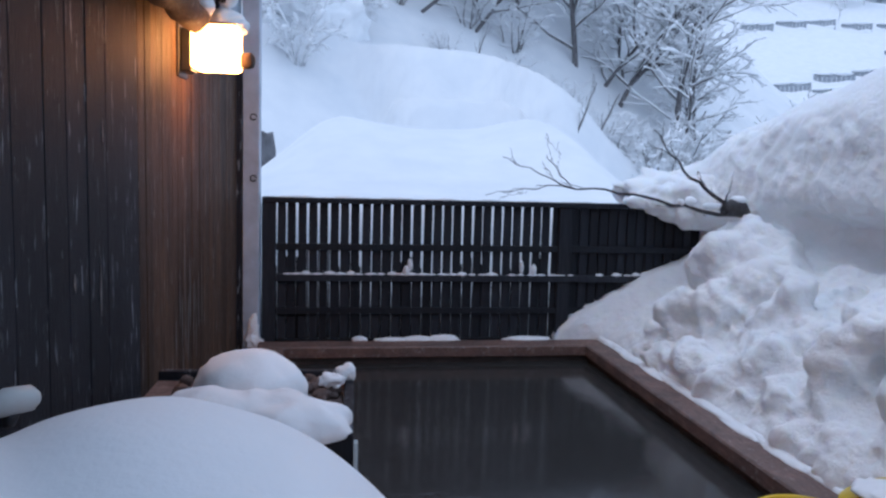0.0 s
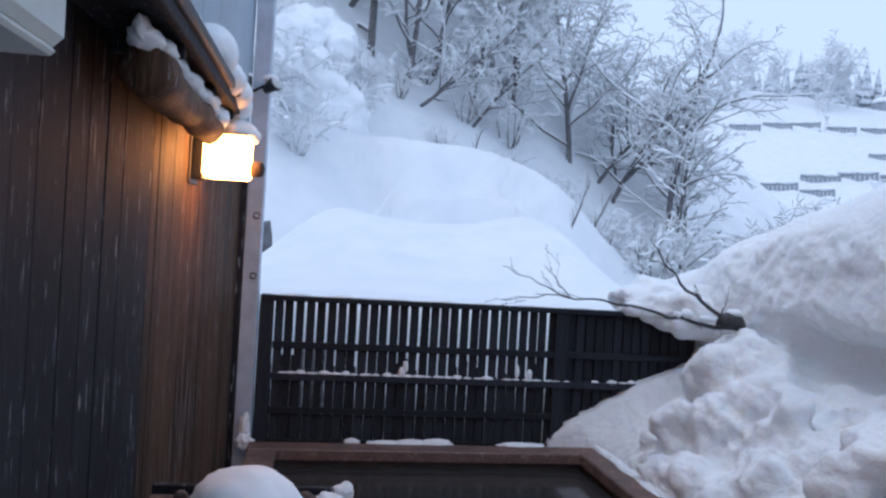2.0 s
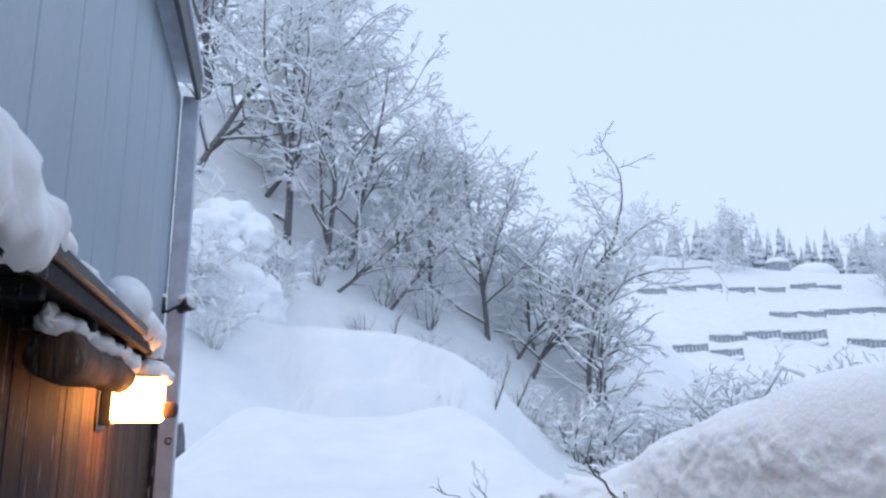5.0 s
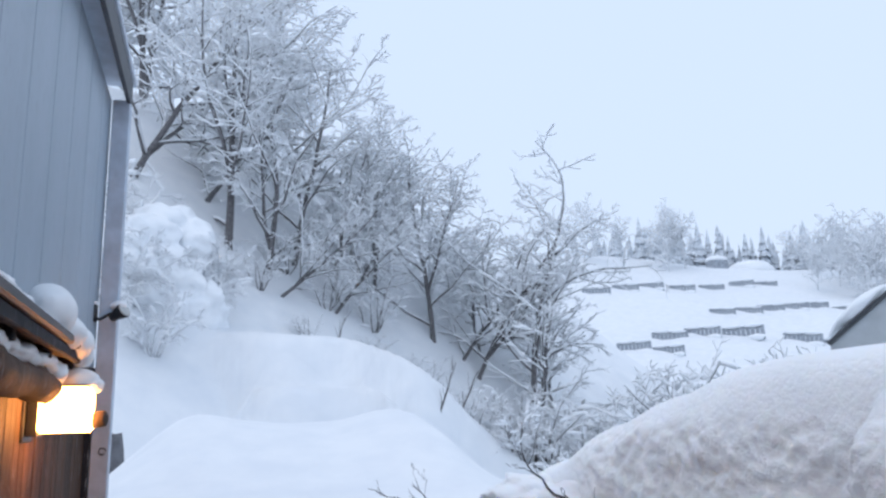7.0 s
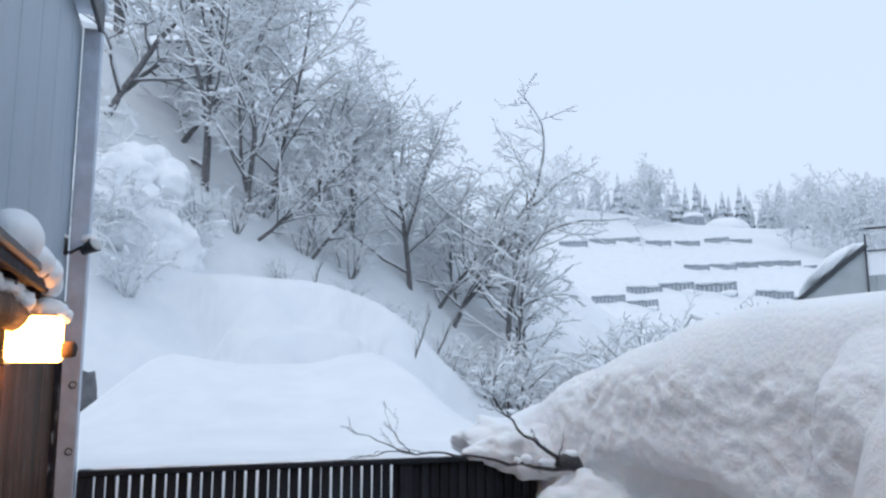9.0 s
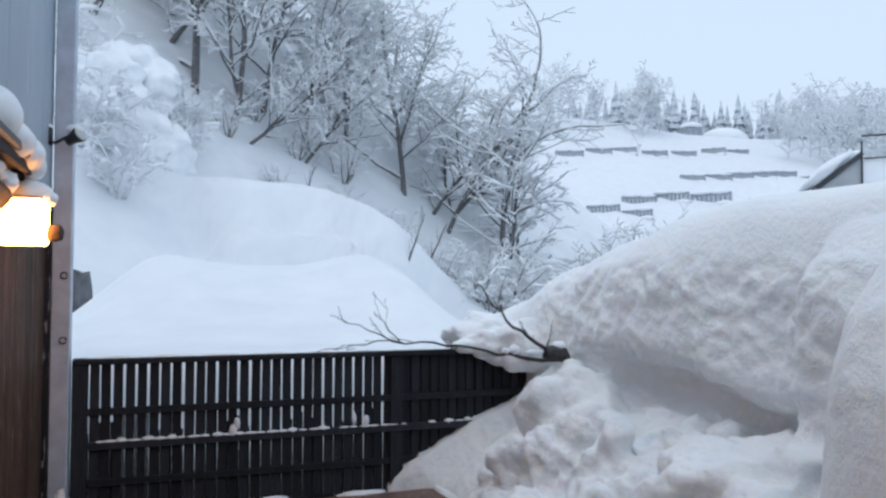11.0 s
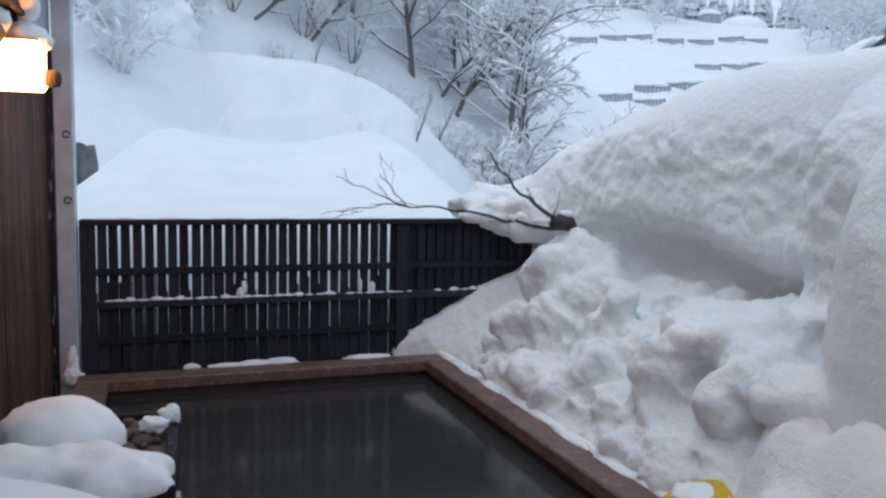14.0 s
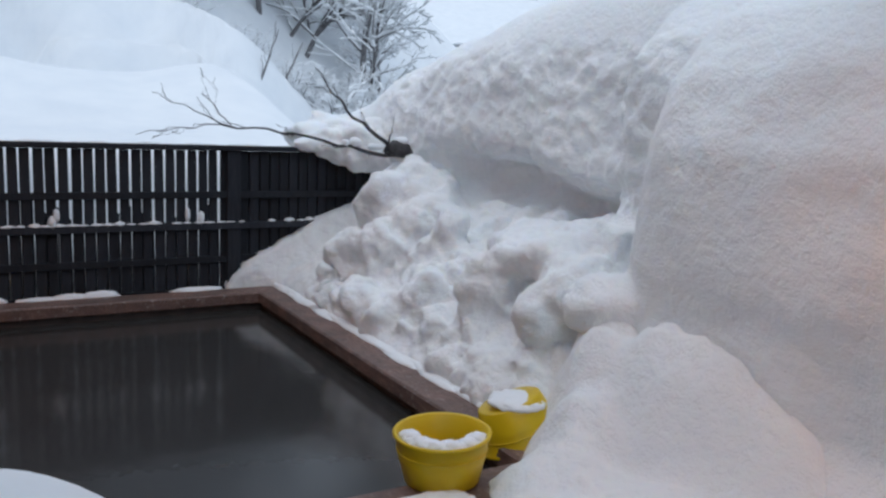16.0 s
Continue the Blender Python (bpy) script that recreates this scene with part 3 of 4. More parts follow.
def deck_snow(x, y):
    """Height of the snow ridge that climbs from the buckets to the bank."""
    z = -0.3
    for (cx, cy, cz), (rx, ry, rz) in DECK_DOMES:
        z = smax(z, cz + rz * (1.0 - ((x - cx) / rx) ** 2 - ((y - cy) / ry) ** 2), 0.10)
    p = Vector((x, y, 0))
    return z + 0.035 * noise.noise(p * 5) + 0.018 * noise.noise(p * 13) + 0.008 * noise.noise(p * 31)


DECK_DOMES = [((1.86, 0.70, -0.03), (0.15, 0.14, 0.10)), ((1.80, 0.52, -0.03), (0.22, 0.20, 0.10)), ((1.97, 0.66, -0.02), (0.19, 0.22, 0.14)), ((2.12, 0.77, 0.05), (0.18, 0.20, 0.20)), ((2.24, 0.88, 0.14), (0.16, 0.17, 0.27)), ((2.36, 0.96, 0.28), (0.14, 0.14, 0.23)),
              ((2.0, 0.30, -0.05), (0.45, 0.42, 0.14)), ((2.34, 0.70, 0.12), (0.22, 0.30, 0.30)), ((2.42, 0.55, 0.14), (0.22, 0.45, 0.30)), ((2.15, -0.2, -0.08), (0.5, 0.6, 0.18))]
NX, NY = 76, 130
verts = [(1.55 + 1.0 * i / (NX - 1), -0.75 + 1.95 * j / (NY - 1), deck_snow(1.55 + 1.0 * i / (NX - 1), -0.75 + 1.95 * j / (NY - 1))) for j in range(NY) for i in range(NX)]
faces = [(j * NX + i, j * NX + i + 1, (j + 1) * NX + i + 1, (j + 1) * NX + i) for j in range(NY - 1) for i in range(NX - 1)]
tagged(link_mesh("snow_heap", verts, faces, SNOW_ROUGH), "snow ridge piled over the deck beside the buckets", "snow", kind="stuff")
snow_heap("snow patch on the wooden rim by the bucket", [((1.52, 0.73, -0.005), (0.14, 0.06, 0.035))], 13, rough=0.2)

stone_box = thing("stone_box", "dark wooden water inlet box topped with stones", "box")
BX0, BX1, BY0, BY1, BZ = -0.24, 0.405, 0.93, 1.60, 0.40
for i in range(3):
    z1 = BZ - 0.165 * i
    part("front_board", box_bm((BX0, BY0, z1 - 0.162), (BX1, BY0 + 0.03, z1), 0.003), BOARD_BLACK, stone_box)
    part("side_board", box_bm((BX1 - 0.03, BY0 + 0.032, z1 - 0.162), (BX1, BY1, z1), 0.003), BOARD_BLACK, stone_box)
part("back_board", box_bm((BX0, BY1 - 0.03, -0.1), (BX1 - 0.032, BY1, BZ), 0.003), BOARD_BLACK, stone_box)
part("bed", box_bm((BX0 + 0.002, BY0 + 0.032, 0.30), (BX1 - 0.032, BY1 - 0.032, 0.37), 0), STONE, stone_box, "reddish gravel bed")
part("edge_strip", box_bm((BX1 + 0.001, BY0 - 0.012, -0.08), (BX1 + 0.012, BY0 + 0.02, BZ - 0.02), 0.002), GREY_PLASTIC, stone_box, "pale edge strip")
part("overflow_plank", box_bm((BX1 + 0.014, BY0 - 0.06, -0.09), (BX1 + 0.06, BY0 - 0.02, 0.19), 0.004), RIM, stone_box, "reddish upright plank")
stone_box.matrix_world = pose(BX1, BY1, 0) @ pose(0, 0, 0, 0, 0, ANG) @ pose(-BX1, -BY1, 0)
bm = blob_bm([((0, 0, 0), (1, 1, 0.75))], 2, 0.3, None, 2.2, 2)
seed_stone = None
rs = random.Random(4)
for i in range(64):
    sx, sy = rs.uniform(BX0 + 0.06, BX1 - 0.055), rs.uniform(BY0 + 0.07, BY1 - 0.06)
    r = rs.uniform(0.014, 0.030)
    if seed_stone is None:
        seed_stone = part("stone", bm, STONE, smooth=True)
        ob = seed_stone
    else:
        ob = new("stone", seed_stone.data)
    tagged(ob, "small rounded reddish volcanic stone in the box", "stone", "stones in the inlet box")
    ob.matrix_world = pose(sx, sy, 0.372 + r * 0.45, rs.uniform(-30, 30), rs.uniform(-30, 30), rs.uniform(0, 360)) @ Matrix.Diagonal((r, r * rs.uniform(0.7, 1), r, 1))
snow_heap("high rounded snow cushion on the stone box", [((0.075, 1.37, 0.40), (0.172, 0.17, 0.125))], 21, rough=0.13, floor=0.372)
snow_heap("flat snow cushion along the stone box front", [((0.215, 1.01, 0.405), (0.165, 0.11, 0.075)), ((0.00, 1.05, 0.41), (0.17, 0.12, 0.08)), ((0.14, 1.06, 0.41), (0.18, 0.12, 0.075))], 23, rough=0.2, floor=0.372, voxel=0.010)
for c, r in (((0.325, 1.40, 0.415), (0.038, 0.036, 0.026)), ((0.37, 1.47, 0.42), (0.032, 0.032, 0.032))):
    snow_heap("small snow lump on the stones", [(c, r)], 25, rough=0.4, sub=4)
me = fused(blob_bm([((-0.03, 0.15, 0.0), (0.63, 0.74, 0.695)), ((0.44, -0.29, 0.0), (0.34, 0.35, 0.70)), ((-0.3, -0.05, 0.0), (0.5, 0.7, 0.705)), ((0.42, -0.5, -0.1), (0.5, 0.6, 0.45))], 31, 0.03, -0.06, sub=5), 0.025, 12)
me.polygons.foreach_set("use_smooth", [True] * len(me.polygons))
me.materials.clear()
me.materials.append(SNOW)
mound = tagged(new("snow_heap", me), "broad smooth snow mound filling the near corner of the deck", "snow", kind="stuff")
for vert in mound.data.vertices:
    vert.co.x = max(vert.co.x, wall_x(vert.co.y) + 0.006)

tap = thing("water_tap", "pale grey rounded tap on the board wall above snow", "tap")
v, f = tube_data([[(Vector((-0.385, 0.545, 0.608)), 0.012), (Vector((-0.375, 0.55, 0.609)), 0.026), (Vector((-0.345, 0.575, 0.611)), 0.029), (Vector((-0.31, 0.605, 0.610)), 0.027), (Vector((-0.298, 0.615, 0.609)), 0.012)]], 14)
link_mesh("handle", v, f, GREY_PLASTIC, tap)
v, f = tube_data([[(Vector((-0.375, 0.585, 0.563)), 0.013), (Vector((-0.345, 0.58, 0.568)), 0.014), (Vector((-0.335, 0.58, 0.593)), 0.014)]], 10)
link_mesh("stub", v, f, BLACK_METAL, tap)

snow_heap("thin snow along the far rim", [((0.75 + 0.16 * i, 3.805, -0.005), (0.11, 0.035, 0.022 + 0.008 * (i % 3))) for i in range(3)] + [((1.62, 3.80, -0.005), (0.16, 0.035, 0.025)), ((0.55, 3.81, 0.0), (0.05, 0.03, 0.025))], 33, "snow_strip", 0.25, sub=3)
snow_heap("snow crust along the right rim of the bath", [((2.098 + 0.010 * math.sin(i * 1.7), 1.32 + 0.115 * i, 0.0), (0.028 + 0.010 * math.sin(i * 2.3), 0.17, 0.019 + 0.004 * math.sin(i * 3.1))) for i in range(22)], 35, "snow_strip", 0.25, sub=3)
rs = random.Random(8)
snow_heap("little snow heaps on the fence rail", [((0.1 + PITCH * i + rs.uniform(-0.01, 0.01), FY + 0.006, 0.398), (rs.uniform(0.024, 0.042), 0.018, rs.choice((0.006, 0.009, 0.012, 0.02)))) for i in range(38) if rs.random() < 0.85]
          + [((0.84, FY + 0.0, 0.42), (0.024, 0.02, 0.035)), ((0.862, FY, 0.46), (0.018, 0.018, 0.04)), ((1.58, FY, 0.45), (0.014, 0.018, 0.05)), ((1.66, FY, 0.43), (0.02, 0.018, 0.04))], 37, "snow_strip", 0.3, sub=2)
snow_heap("thin snow line on the fence top", [((0.1 + 0.09 * i, FY + 0.05, 0.866), (0.08, 0.03, 0.012 + 0.006 * math.sin(i * 1.9))) for i in range(24)], 39, "snow_strip", 0.2, sub=2)
snow_heap("ragged snow tongue hanging over the fence end", [((2.56, FY - 0.02, 0.90), (0.22, 0.15, 0.10)), ((2.36, FY - 0.01, 0.885), (0.12, 0.09, 0.05)), ((2.44, FY - 0.04, 0.85), (0.08, 0.06, 0.05)), ((2.54, FY - 0.07, 0.82), (0.08, 0.07, 0.06)), ((2.64, FY - 0.10, 0.80), (0.09, 0.09, 0.08)), ((2.76, FY - 0.12, 0.88), (0.24, 0.22, 0.17)), ((2.75, FY + 0.30, 0.93), (0.45, 0.28, 0.16))], 41, rough=0.32, mat=SNOW_ROUGH, sub=4, freq=2.6, voxel=0.014)
snow_heap("snow stuck at the corner post foot", [((-0.09, 3.815, 0.06), (0.03, 0.02, 0.10)), ((-0.085, 3.805, -0.01), (0.055, 0.035, 0.05))], 43, rough=0.4, sub=4)

# snow on eave, log and lamp
snow_heap("thick snow hanging over the near eave", [((-0.17, 0.33, 1.80), (0.09, 0.16, 0.065)), ((-0.20, 0.08, 1.82), (0.11, 0.22, 0.09)), ((-0.24, -0.30, 1.85), (0.13, 0.3, 0.12)), ((-0.125, 0.20, 1.765), (0.045, 0.16, 0.065)), ((-0.13, -0.15, 1.77), (0.05, 0.2, 0.09)), ((-0.15, 0.52, 1.80), (0.05, 0.12, 0.035))], 51, rough=0.30, voxel=0.012)
snow_heap("snow sagging over the white box", [((-0.245, 0.17, 1.745), (0.085, 0.17, 0.05)), ((-0.215, 0.14, 1.72), (0.05, 0.12, 0.05))], 52, rough=0.2)
snow_heap("thin snow line on the eave board", [((-0.135, 0.72 + 0.09 * i, 1.785), (0.038, 0.09, 0.018 + 0.006 * math.sin(i * 2.1))) for i in range(12)], 53, "snow_strip", 0.2, sub=3)
snow_heap("rounded snow lump at the eave end", [((-0.14, 1.72, 1.845), (0.085, 0.16, 0.085)), ((-0.115, 1.97, 1.80), (0.07, 0.18, 0.06)), ((-0.09, 2.18, 1.785), (0.055, 0.12, 0.06)), ((-0.085, 2.29, 1.755), (0.045, 0.06, 0.06))], 55, rough=0.09, voxel=0.012)
snow_heap("uneven snow lying on the hanging log", [((-0.20 + 0.004 * i, 0.92 + 0.115 * i, 1.688 + 0.008 * math.sin(i * 2.7)), (0.042 + 0.008 * math.sin(i * 1.9), 0.10, 0.028)) for i in range(10)] + [((-0.20, 0.86, 1.70), (0.018, 0.06, 0.03)), ((-0.15, 2.05, 1.665), (0.045, 0.08, 0.04))], 57, "snow_strip", 0.25, sub=3)
snow_heap("snow cap on the wall lantern", [((-0.10, 2.31, 1.645), (0.085, 0.095, 0.055)), ((-0.03, 2.30, 1.63), (0.03, 0.06, 0.03))], 59, "snow_cap", 0.12)
v, f = tube_data([[(Vector((-0.04, 2.36, 1.49)), 0.024), (Vector((-0.02, 2.35, 1.50)), 0.034), (Vector((0.008, 2.345, 1.505)), 0.032), (Vector((0.014, 2.343, 1.505)), 0.018)]], 10)
tagged(link_mesh("wooden_knob", v, f, BEAM_WOOD), "reddish wooden knob beside the lantern", "knob")

flood = thing("floodlight", "small black twin floodlight with snow on the corner post", "lamp")
v, f = tube_data([[(Vector((0, 0, -0.045)), 0.028), (Vector((0, 0, 0.05)), 0.028)]], 12)
link_mesh("mount", v, f, BLACK_METAL, flood)
v, f = tube_data([[(Vector((0.0, -0.01, -0.02)), 0.009), (Vector((0.04, -0.02, -0.035)), 0.009), (Vector((0.08, -0.02, -0.01)), 0.009), (Vector((0.10, -0.02, 0.0)), 0.012)]], 8)
link_mesh("arm", v, f, BLACK_METAL, flood)
v, f = lathe([(0.012, -0.05), (0.026, -0.045), (0.032, -0.01), (0.044, 0.03), (0.046, 0.045), (0.03, 0.048)], 20)
head = link_mesh("lamp_head", v, f, BLACK_METAL, flood)
head.matrix_basis = pose(0.135, -0.02, 0.0, 65, 0, 50)
v, f = lathe([(0.028, 0.0482), (0.041, 0.0482), (0.041, 0.051), (0.028, 0.052)], 20)
link_mesh("lens", v, f, GREY_PLASTIC, head, "clear round lens")
flood.matrix_world = pose(-0.185, 3.77, 2.10)
snow_heap("snow tuft on the floodlight", [((-0.05, 3.75, 2.145), (0.045, 0.045, 0.028)), ((-0.185, 3.77, 2.155), (0.028, 0.03, 0.018))], 61, "snow_cap", 0.2, sub=3)

case = thing("electric_box", "aged white plastic box on the wall under snow", "box")
part("body", box_bm((-0.06, -0.34, -0.10), (0.06, 0.0, 0.10), 0.016), WHITE_PLASTIC, case)
part("lid", box_bm((-0.055, -0.32, -0.118), (0.05, -0.02, -0.101), 0.008), WHITE_PLASTIC, case)
case.matrix_world = pose(-0.272, 0.325, 1.628, 0, 0, -2)

# pale gouges worn into the boards
BARE_WOOD = plain("bare_weathered_wood", (0.26, 0.24, 0.23), 0.85, 0.0, 0.5, 40, 0.4)
rg = random.Random(17)
gouges = thing("board_wear", "pale vertical gouges worn into the boards", "wear")
for k in range(26):
    y = rg.gauss(2.45, 0.16) if k < 17 else rg.uniform(0.9, 3.2)
    z = rg.gauss(0.42, 0.12) if k < 17 else rg.uniform(0.2, 1.25)
    w, tall = rg.uniform(0.004, 0.012), rg.uniform(0.05, 0.22) * (1.0 if k < 17 else 0.5)
    bm = bmesh.new()
    ring = [bm.verts.new((0.0, a * w * rg.uniform(0.5, 1), b * tall * rg.uniform(0.75, 1))) for a, b in ((0, -1), (0.8, -0.6), (1, 0.1), (0.5, 0.7), (0, 1), (-0.6, 0.6), (-1, -0.1), (-0.7, -0.7))]
    bm.faces.new(ring)
    bmesh.ops.solidify(bm, geom=bm.faces[:], thickness=0.0015)
    part("gouge", bm, BARE_WOOD, gouges).matrix_basis = pose(wall_x(y) + 0.0055, y, z, 0, 0, ANG)

# ---- fallen branch in the bank ----


def bent(p, q, n, sag, seed, r0, r1):
    rb = random.Random(seed)
    a, b = Vector(p), Vector(q)
    out = []
    for i in range(n + 1):
        t = i / n
        w = a.lerp(b, t) + Vector((rb.uniform(-1, 1), rb.uniform(-1, 1), rb.uniform(-1, 1))) * 0.012 * (0 < i < n)
        w.z += sag * math.sin(math.pi * t)
        out.append((w, r0 + (r1 - r0) * t))
    return out


def offshoots(lines, seed, count, length, up):
    rb = random.Random(seed)
    out = []
    for line in lines:
        for _ in range(count):
            i = rb.randrange(1, len(line) - 1)
            p, r = line[i]
            d = (line[i + 1][0] - line[i - 1][0]).normalized()
            d = (d + Vector((rb.uniform(-1, 1), rb.uniform(-1, 1), rb.uniform(-0.4, 1) * up)) * 0.7).normalized()
            out.append(bent(p, p + d * length * rb.uniform(0.5, 1.2), 4, 0.0, rb.random(), r * 0.5, 0.0015))
    return out


branch = thing("branch", "bare dark branch sticking out of the snow bank", "branch")
limbs = [bent((2.66, 3.16, 0.855), (2.10, 3.02, 0.935), 7, -0.015, 1, 0.014, 0.008), bent((2.10, 3.02, 0.935), (1.55, 2.98, 1.00), 7, 0.012, 2, 0.008, 0.004), bent((1.55, 2.98, 1.00), (1.27, 2.96, 1.13), 6, 0.0, 9, 0.004, 0.0015),
         bent((2.58, 3.12, 0.90), (2.27, 3.02, 1.06), 5, 0.01, 3, 0.013, 0.008), bent((2.27, 3.02, 1.06), (2.02, 2.95, 1.31), 6, 0.0, 4, 0.008, 0.002),
         bent((1.62, 3.0, 0.99), (1.16, 3.08, 0.94), 7, 0.02, 5, 0.004, 0.0012), bent((1.60, 3.0, 1.0), (1.44, 2.95, 1.15), 5, 0.0, 6, 0.003, 0.0012)]
v, f = tube_data(limbs, 7)
link_mesh("limb", v, f, BARK_WET, branch, smooth=True)
twigs = offshoots(limbs, 7, 3, 0.14, 0.8)
v, f = tube_data(twigs + offshoots(twigs, 8, 1, 0.1, 1.0), 4)
link_mesh("spray", v, f, BARK_WET, branch)["kind"] = "stuff"
v, f = tube_data([[(Vector((2.52, 3.1, 0.89)), 0.03), (Vector((2.58, 3.12, 0.905)), 0.045), (Vector((2.64, 3.14, 0.89)), 0.05), (Vector((2.70, 3.18, 0.86)), 0.03)]], 9)
link_mesh("stump", v, f, BARK_WET, branch)
snow_heap("snow clots on the bare branch", [((2.30, 3.06, 0.93), (0.035, 0.03, 0.028)), ((2.24, 3.05, 0.925), (0.02, 0.025, 0.02)), ((2.45, 3.1, 0.905), (0.06, 0.03, 0.02)), ((2.62, 3.13, 0.94), (0.05, 0.04, 0.025))], 63, "snow_clot", 0.25, sub=2)

# ---- trees ----
# frost on the twigs, with the mist between the trees added as extra white
TWIG = plain("frosted_hazed_twigs", (0.78, 0.80, 0.82), 0.9, 0.0, 0.4, 12, 0.3)



def tree_lines(seed, tall, spread, lean, levels, bush=False):
    """Branching lines: a trunk that forks into leaders, arching limbs, boughs and twigs."""
    rt = random.Random(seed)
    lines = []

    def grow(p, d, length, r, level, bare=0.15):
        n = (9, 8, 5, 2)[level]
        pts = [(p.copy(), r)]
        dd = d.copy()
        for i in range(n):
            dd = dd + Vector((rt.uniform(-1, 1), rt.uniform(-1, 1), rt.uniform(-0.8, 0.8))) * (0.13, 0.26, 0.30, 0.34)[level]
            if level == 1:
                dd.z += 0.10 if i < 3 else -0.07
            elif level == 0:
                dd.z += 0.06
            dd.normalize()
            pts.append((pts[-1][0] + dd * length / n, r * (1 - (0.75 if level == 0 else 0.88) * (i + 1) / n)))
        lines.append((level, pts))
        if level >= levels:
            return
        kids = (12, 7, 5, 0)[level] if not bush else (12, 6, 5, 0)[level]
        turn = rt.uniform(0, 6.28)
        for k in range(kids):
            t = bare + (0.98 - bare) * (k + rt.random()) / kids
            i = min(int(t * n), n - 1)
            q = pts[i][0].lerp(pts[i + 1][0], t * n - i)
            axis = (pts[i + 1][0] - pts[i][0]).normalized()
            side = axis.orthogonal().normalized()
            turn += 2.4 + rt.uniform(-0.5, 0.5)
            side.rotate(Matrix.Rotation(turn, 3, axis))
            if level >= 1:
                side.z *= 0.6
            nd = (axis * rt.uniform(0.35, 0.75) + side * spread * (1.25 - 0.5 * t if level == 0 else 1.0)).normalized()
            grow(q, nd, length * (rt.uniform(0.36, 0.66) if level == 0 else rt.uniform(0.28, 0.52)) * (1.15 - 0.6 * t), max(0.0035, r * (1 - 0.7 * t) * (0.48 if level == 0 else 0.55)), level + 1)

    if bush:
        for k in range(9):
            a = rt.uniform(0, 2 * math.pi)
            grow(Vector((0.1 * math.cos(a), 0.1 * math.sin(a), -0.1)), Vector((0.7 * math.cos(a), 0.7 * math.sin(a), 1)).normalized(), tall * rt.uniform(0.6, 1), tall * 0.012, 1)
    else:
        grow(Vector((0, 0, -0.7)), Vector((lean, 0, 1)).normalized(), tall, tall * 0.0145, 0, 0.16)
        fork = lines[0][1][rt.choice((2, 3, 4))]
        a = rt.uniform(0, 6.28)
        grow(fork[0], Vector((0.55 * math.cos(a), 0.55 * math.sin(a), 1)).normalized(), tall * 0.55, fork[1] * 0.75, 0, 0.2)
    return lines


def tree(name, label, seed, tall, spread=0.75, lean=0.1, levels=3, bark=None, load=1.0, bush=False, category="tree", group="snowy trees on the hillside"):
    ob = thing(name, label, category, group)
    lines = tree_lines(seed, tall, spread, lean, levels, bush)
    thick = [p for lv, p in lines if lv <= 1 or (lv == 2 and p[0][1] > 0.009)]
    thin = [p for lv, p in lines if lv > 2 or (lv == 2 and p[0][1] <= 0.009)]
    v1, f1 = tube_data(thick, 5)
    v2, f2 = tube_data(thin, 3)
    link_mesh("trunk" if not bush else "stem_clump", v1, f1, bark or BARK, ob)
    crown = link_mesh("crown", v2, f2, TWIG if bark is BARK else (bark or BARK), ob)
    crown["kind"] = "stuff"
    rt = random.Random(seed + 99)
    snow = []
    for lv, p in lines:
        d = (p[-1][0] - p[0][0]).normalized()
        if abs(d.z) > 0.93:
            continue
        flat = math.sqrt(max(0.05, 1 - d.z * d.z))
        cut = p if lv else p[2:]
        s = []
        for q, r in cut:
            w = ((0.012, 0.014, 0.011, 0.0085)[lv] + 0.5 * r) * load * (0.7 + 0.6 * rt.random()) * (0.35 + 0.65 * flat)
            s.append((q + Vector((0, 0, r * 0.8 + w * 0.55)), w))
        if len(s) > 1:
            snow.append(s)
    v3, f3 = tube_data(snow, 3)
    pads = []
    boughs = [p for lv, p in lines if 1 <= lv <= 2]
    for _ in range(150 if not bush else 60):
        p = rt.choice(boughs)
        i = rt.randrange(len(p) - 1)
        q, d = p[i][0].lerp(p[i + 1][0], rt.random()), p[i + 1][0] - p[i][0]
        if d.length < 0.02 or abs(d.normalized().z) > 0.85:
            continue
        d = d.normalized() * rt.uniform(0.05, 0.13)
        w = rt.uniform(0.018, 0.036) * (0.6 + 0.4 * load)
        up = Vector((0, 0, w * 0.7))
        pads.append([(q - d + up * 0.6, w * 0.25), (q - d * 0.4 + up, w), (q + d * 0.4 + up, w * 0.9), (q + d + up * 0.6, w * 0.2)])
    v4, f4 = tube_data(pads, 5)
    f3 = f3 + [tuple(k + len(v3) for k in face) for face in f4]
    v3 = v3 + v4
    link_mesh("snow_load", v3, f3, SNOW, crown, "snow lying on every bough")["kind"] = "stuff"
    return ob


kinds = [tree("tree", "bare deciduous tree with snow on every bough", 100 + i, t, sp, ln, 3, BARK if i < 4 else BARK_RIME_HAZE, 1.5 if i < 4 else 1.8)
         for i, (t, sp, ln) in enumerate([(5.6, 0.75, 0.03), (5.2, 0.8, -0.15), (6.2, 0.75, 0.1), (4.6, 0.95, 0.2), (6.0, 0.8, 0.0), (5.0, 0.85, -0.1)])]


def plant(kind, x, y, scale=1.0, turn=0, sink=0.0, tilt=0):
    return copy_thing(kind, pose(x, y, height(x, y) - sink, 0, tilt, turn) @ Matrix.Scale(scale, 4))


main_tree = kinds[0]
main_tree.matrix_basis = pose(7.75, 15.0, height(7.75, 15.0), 0, 0, 40) @ Matrix.Scale(1.12, 4)
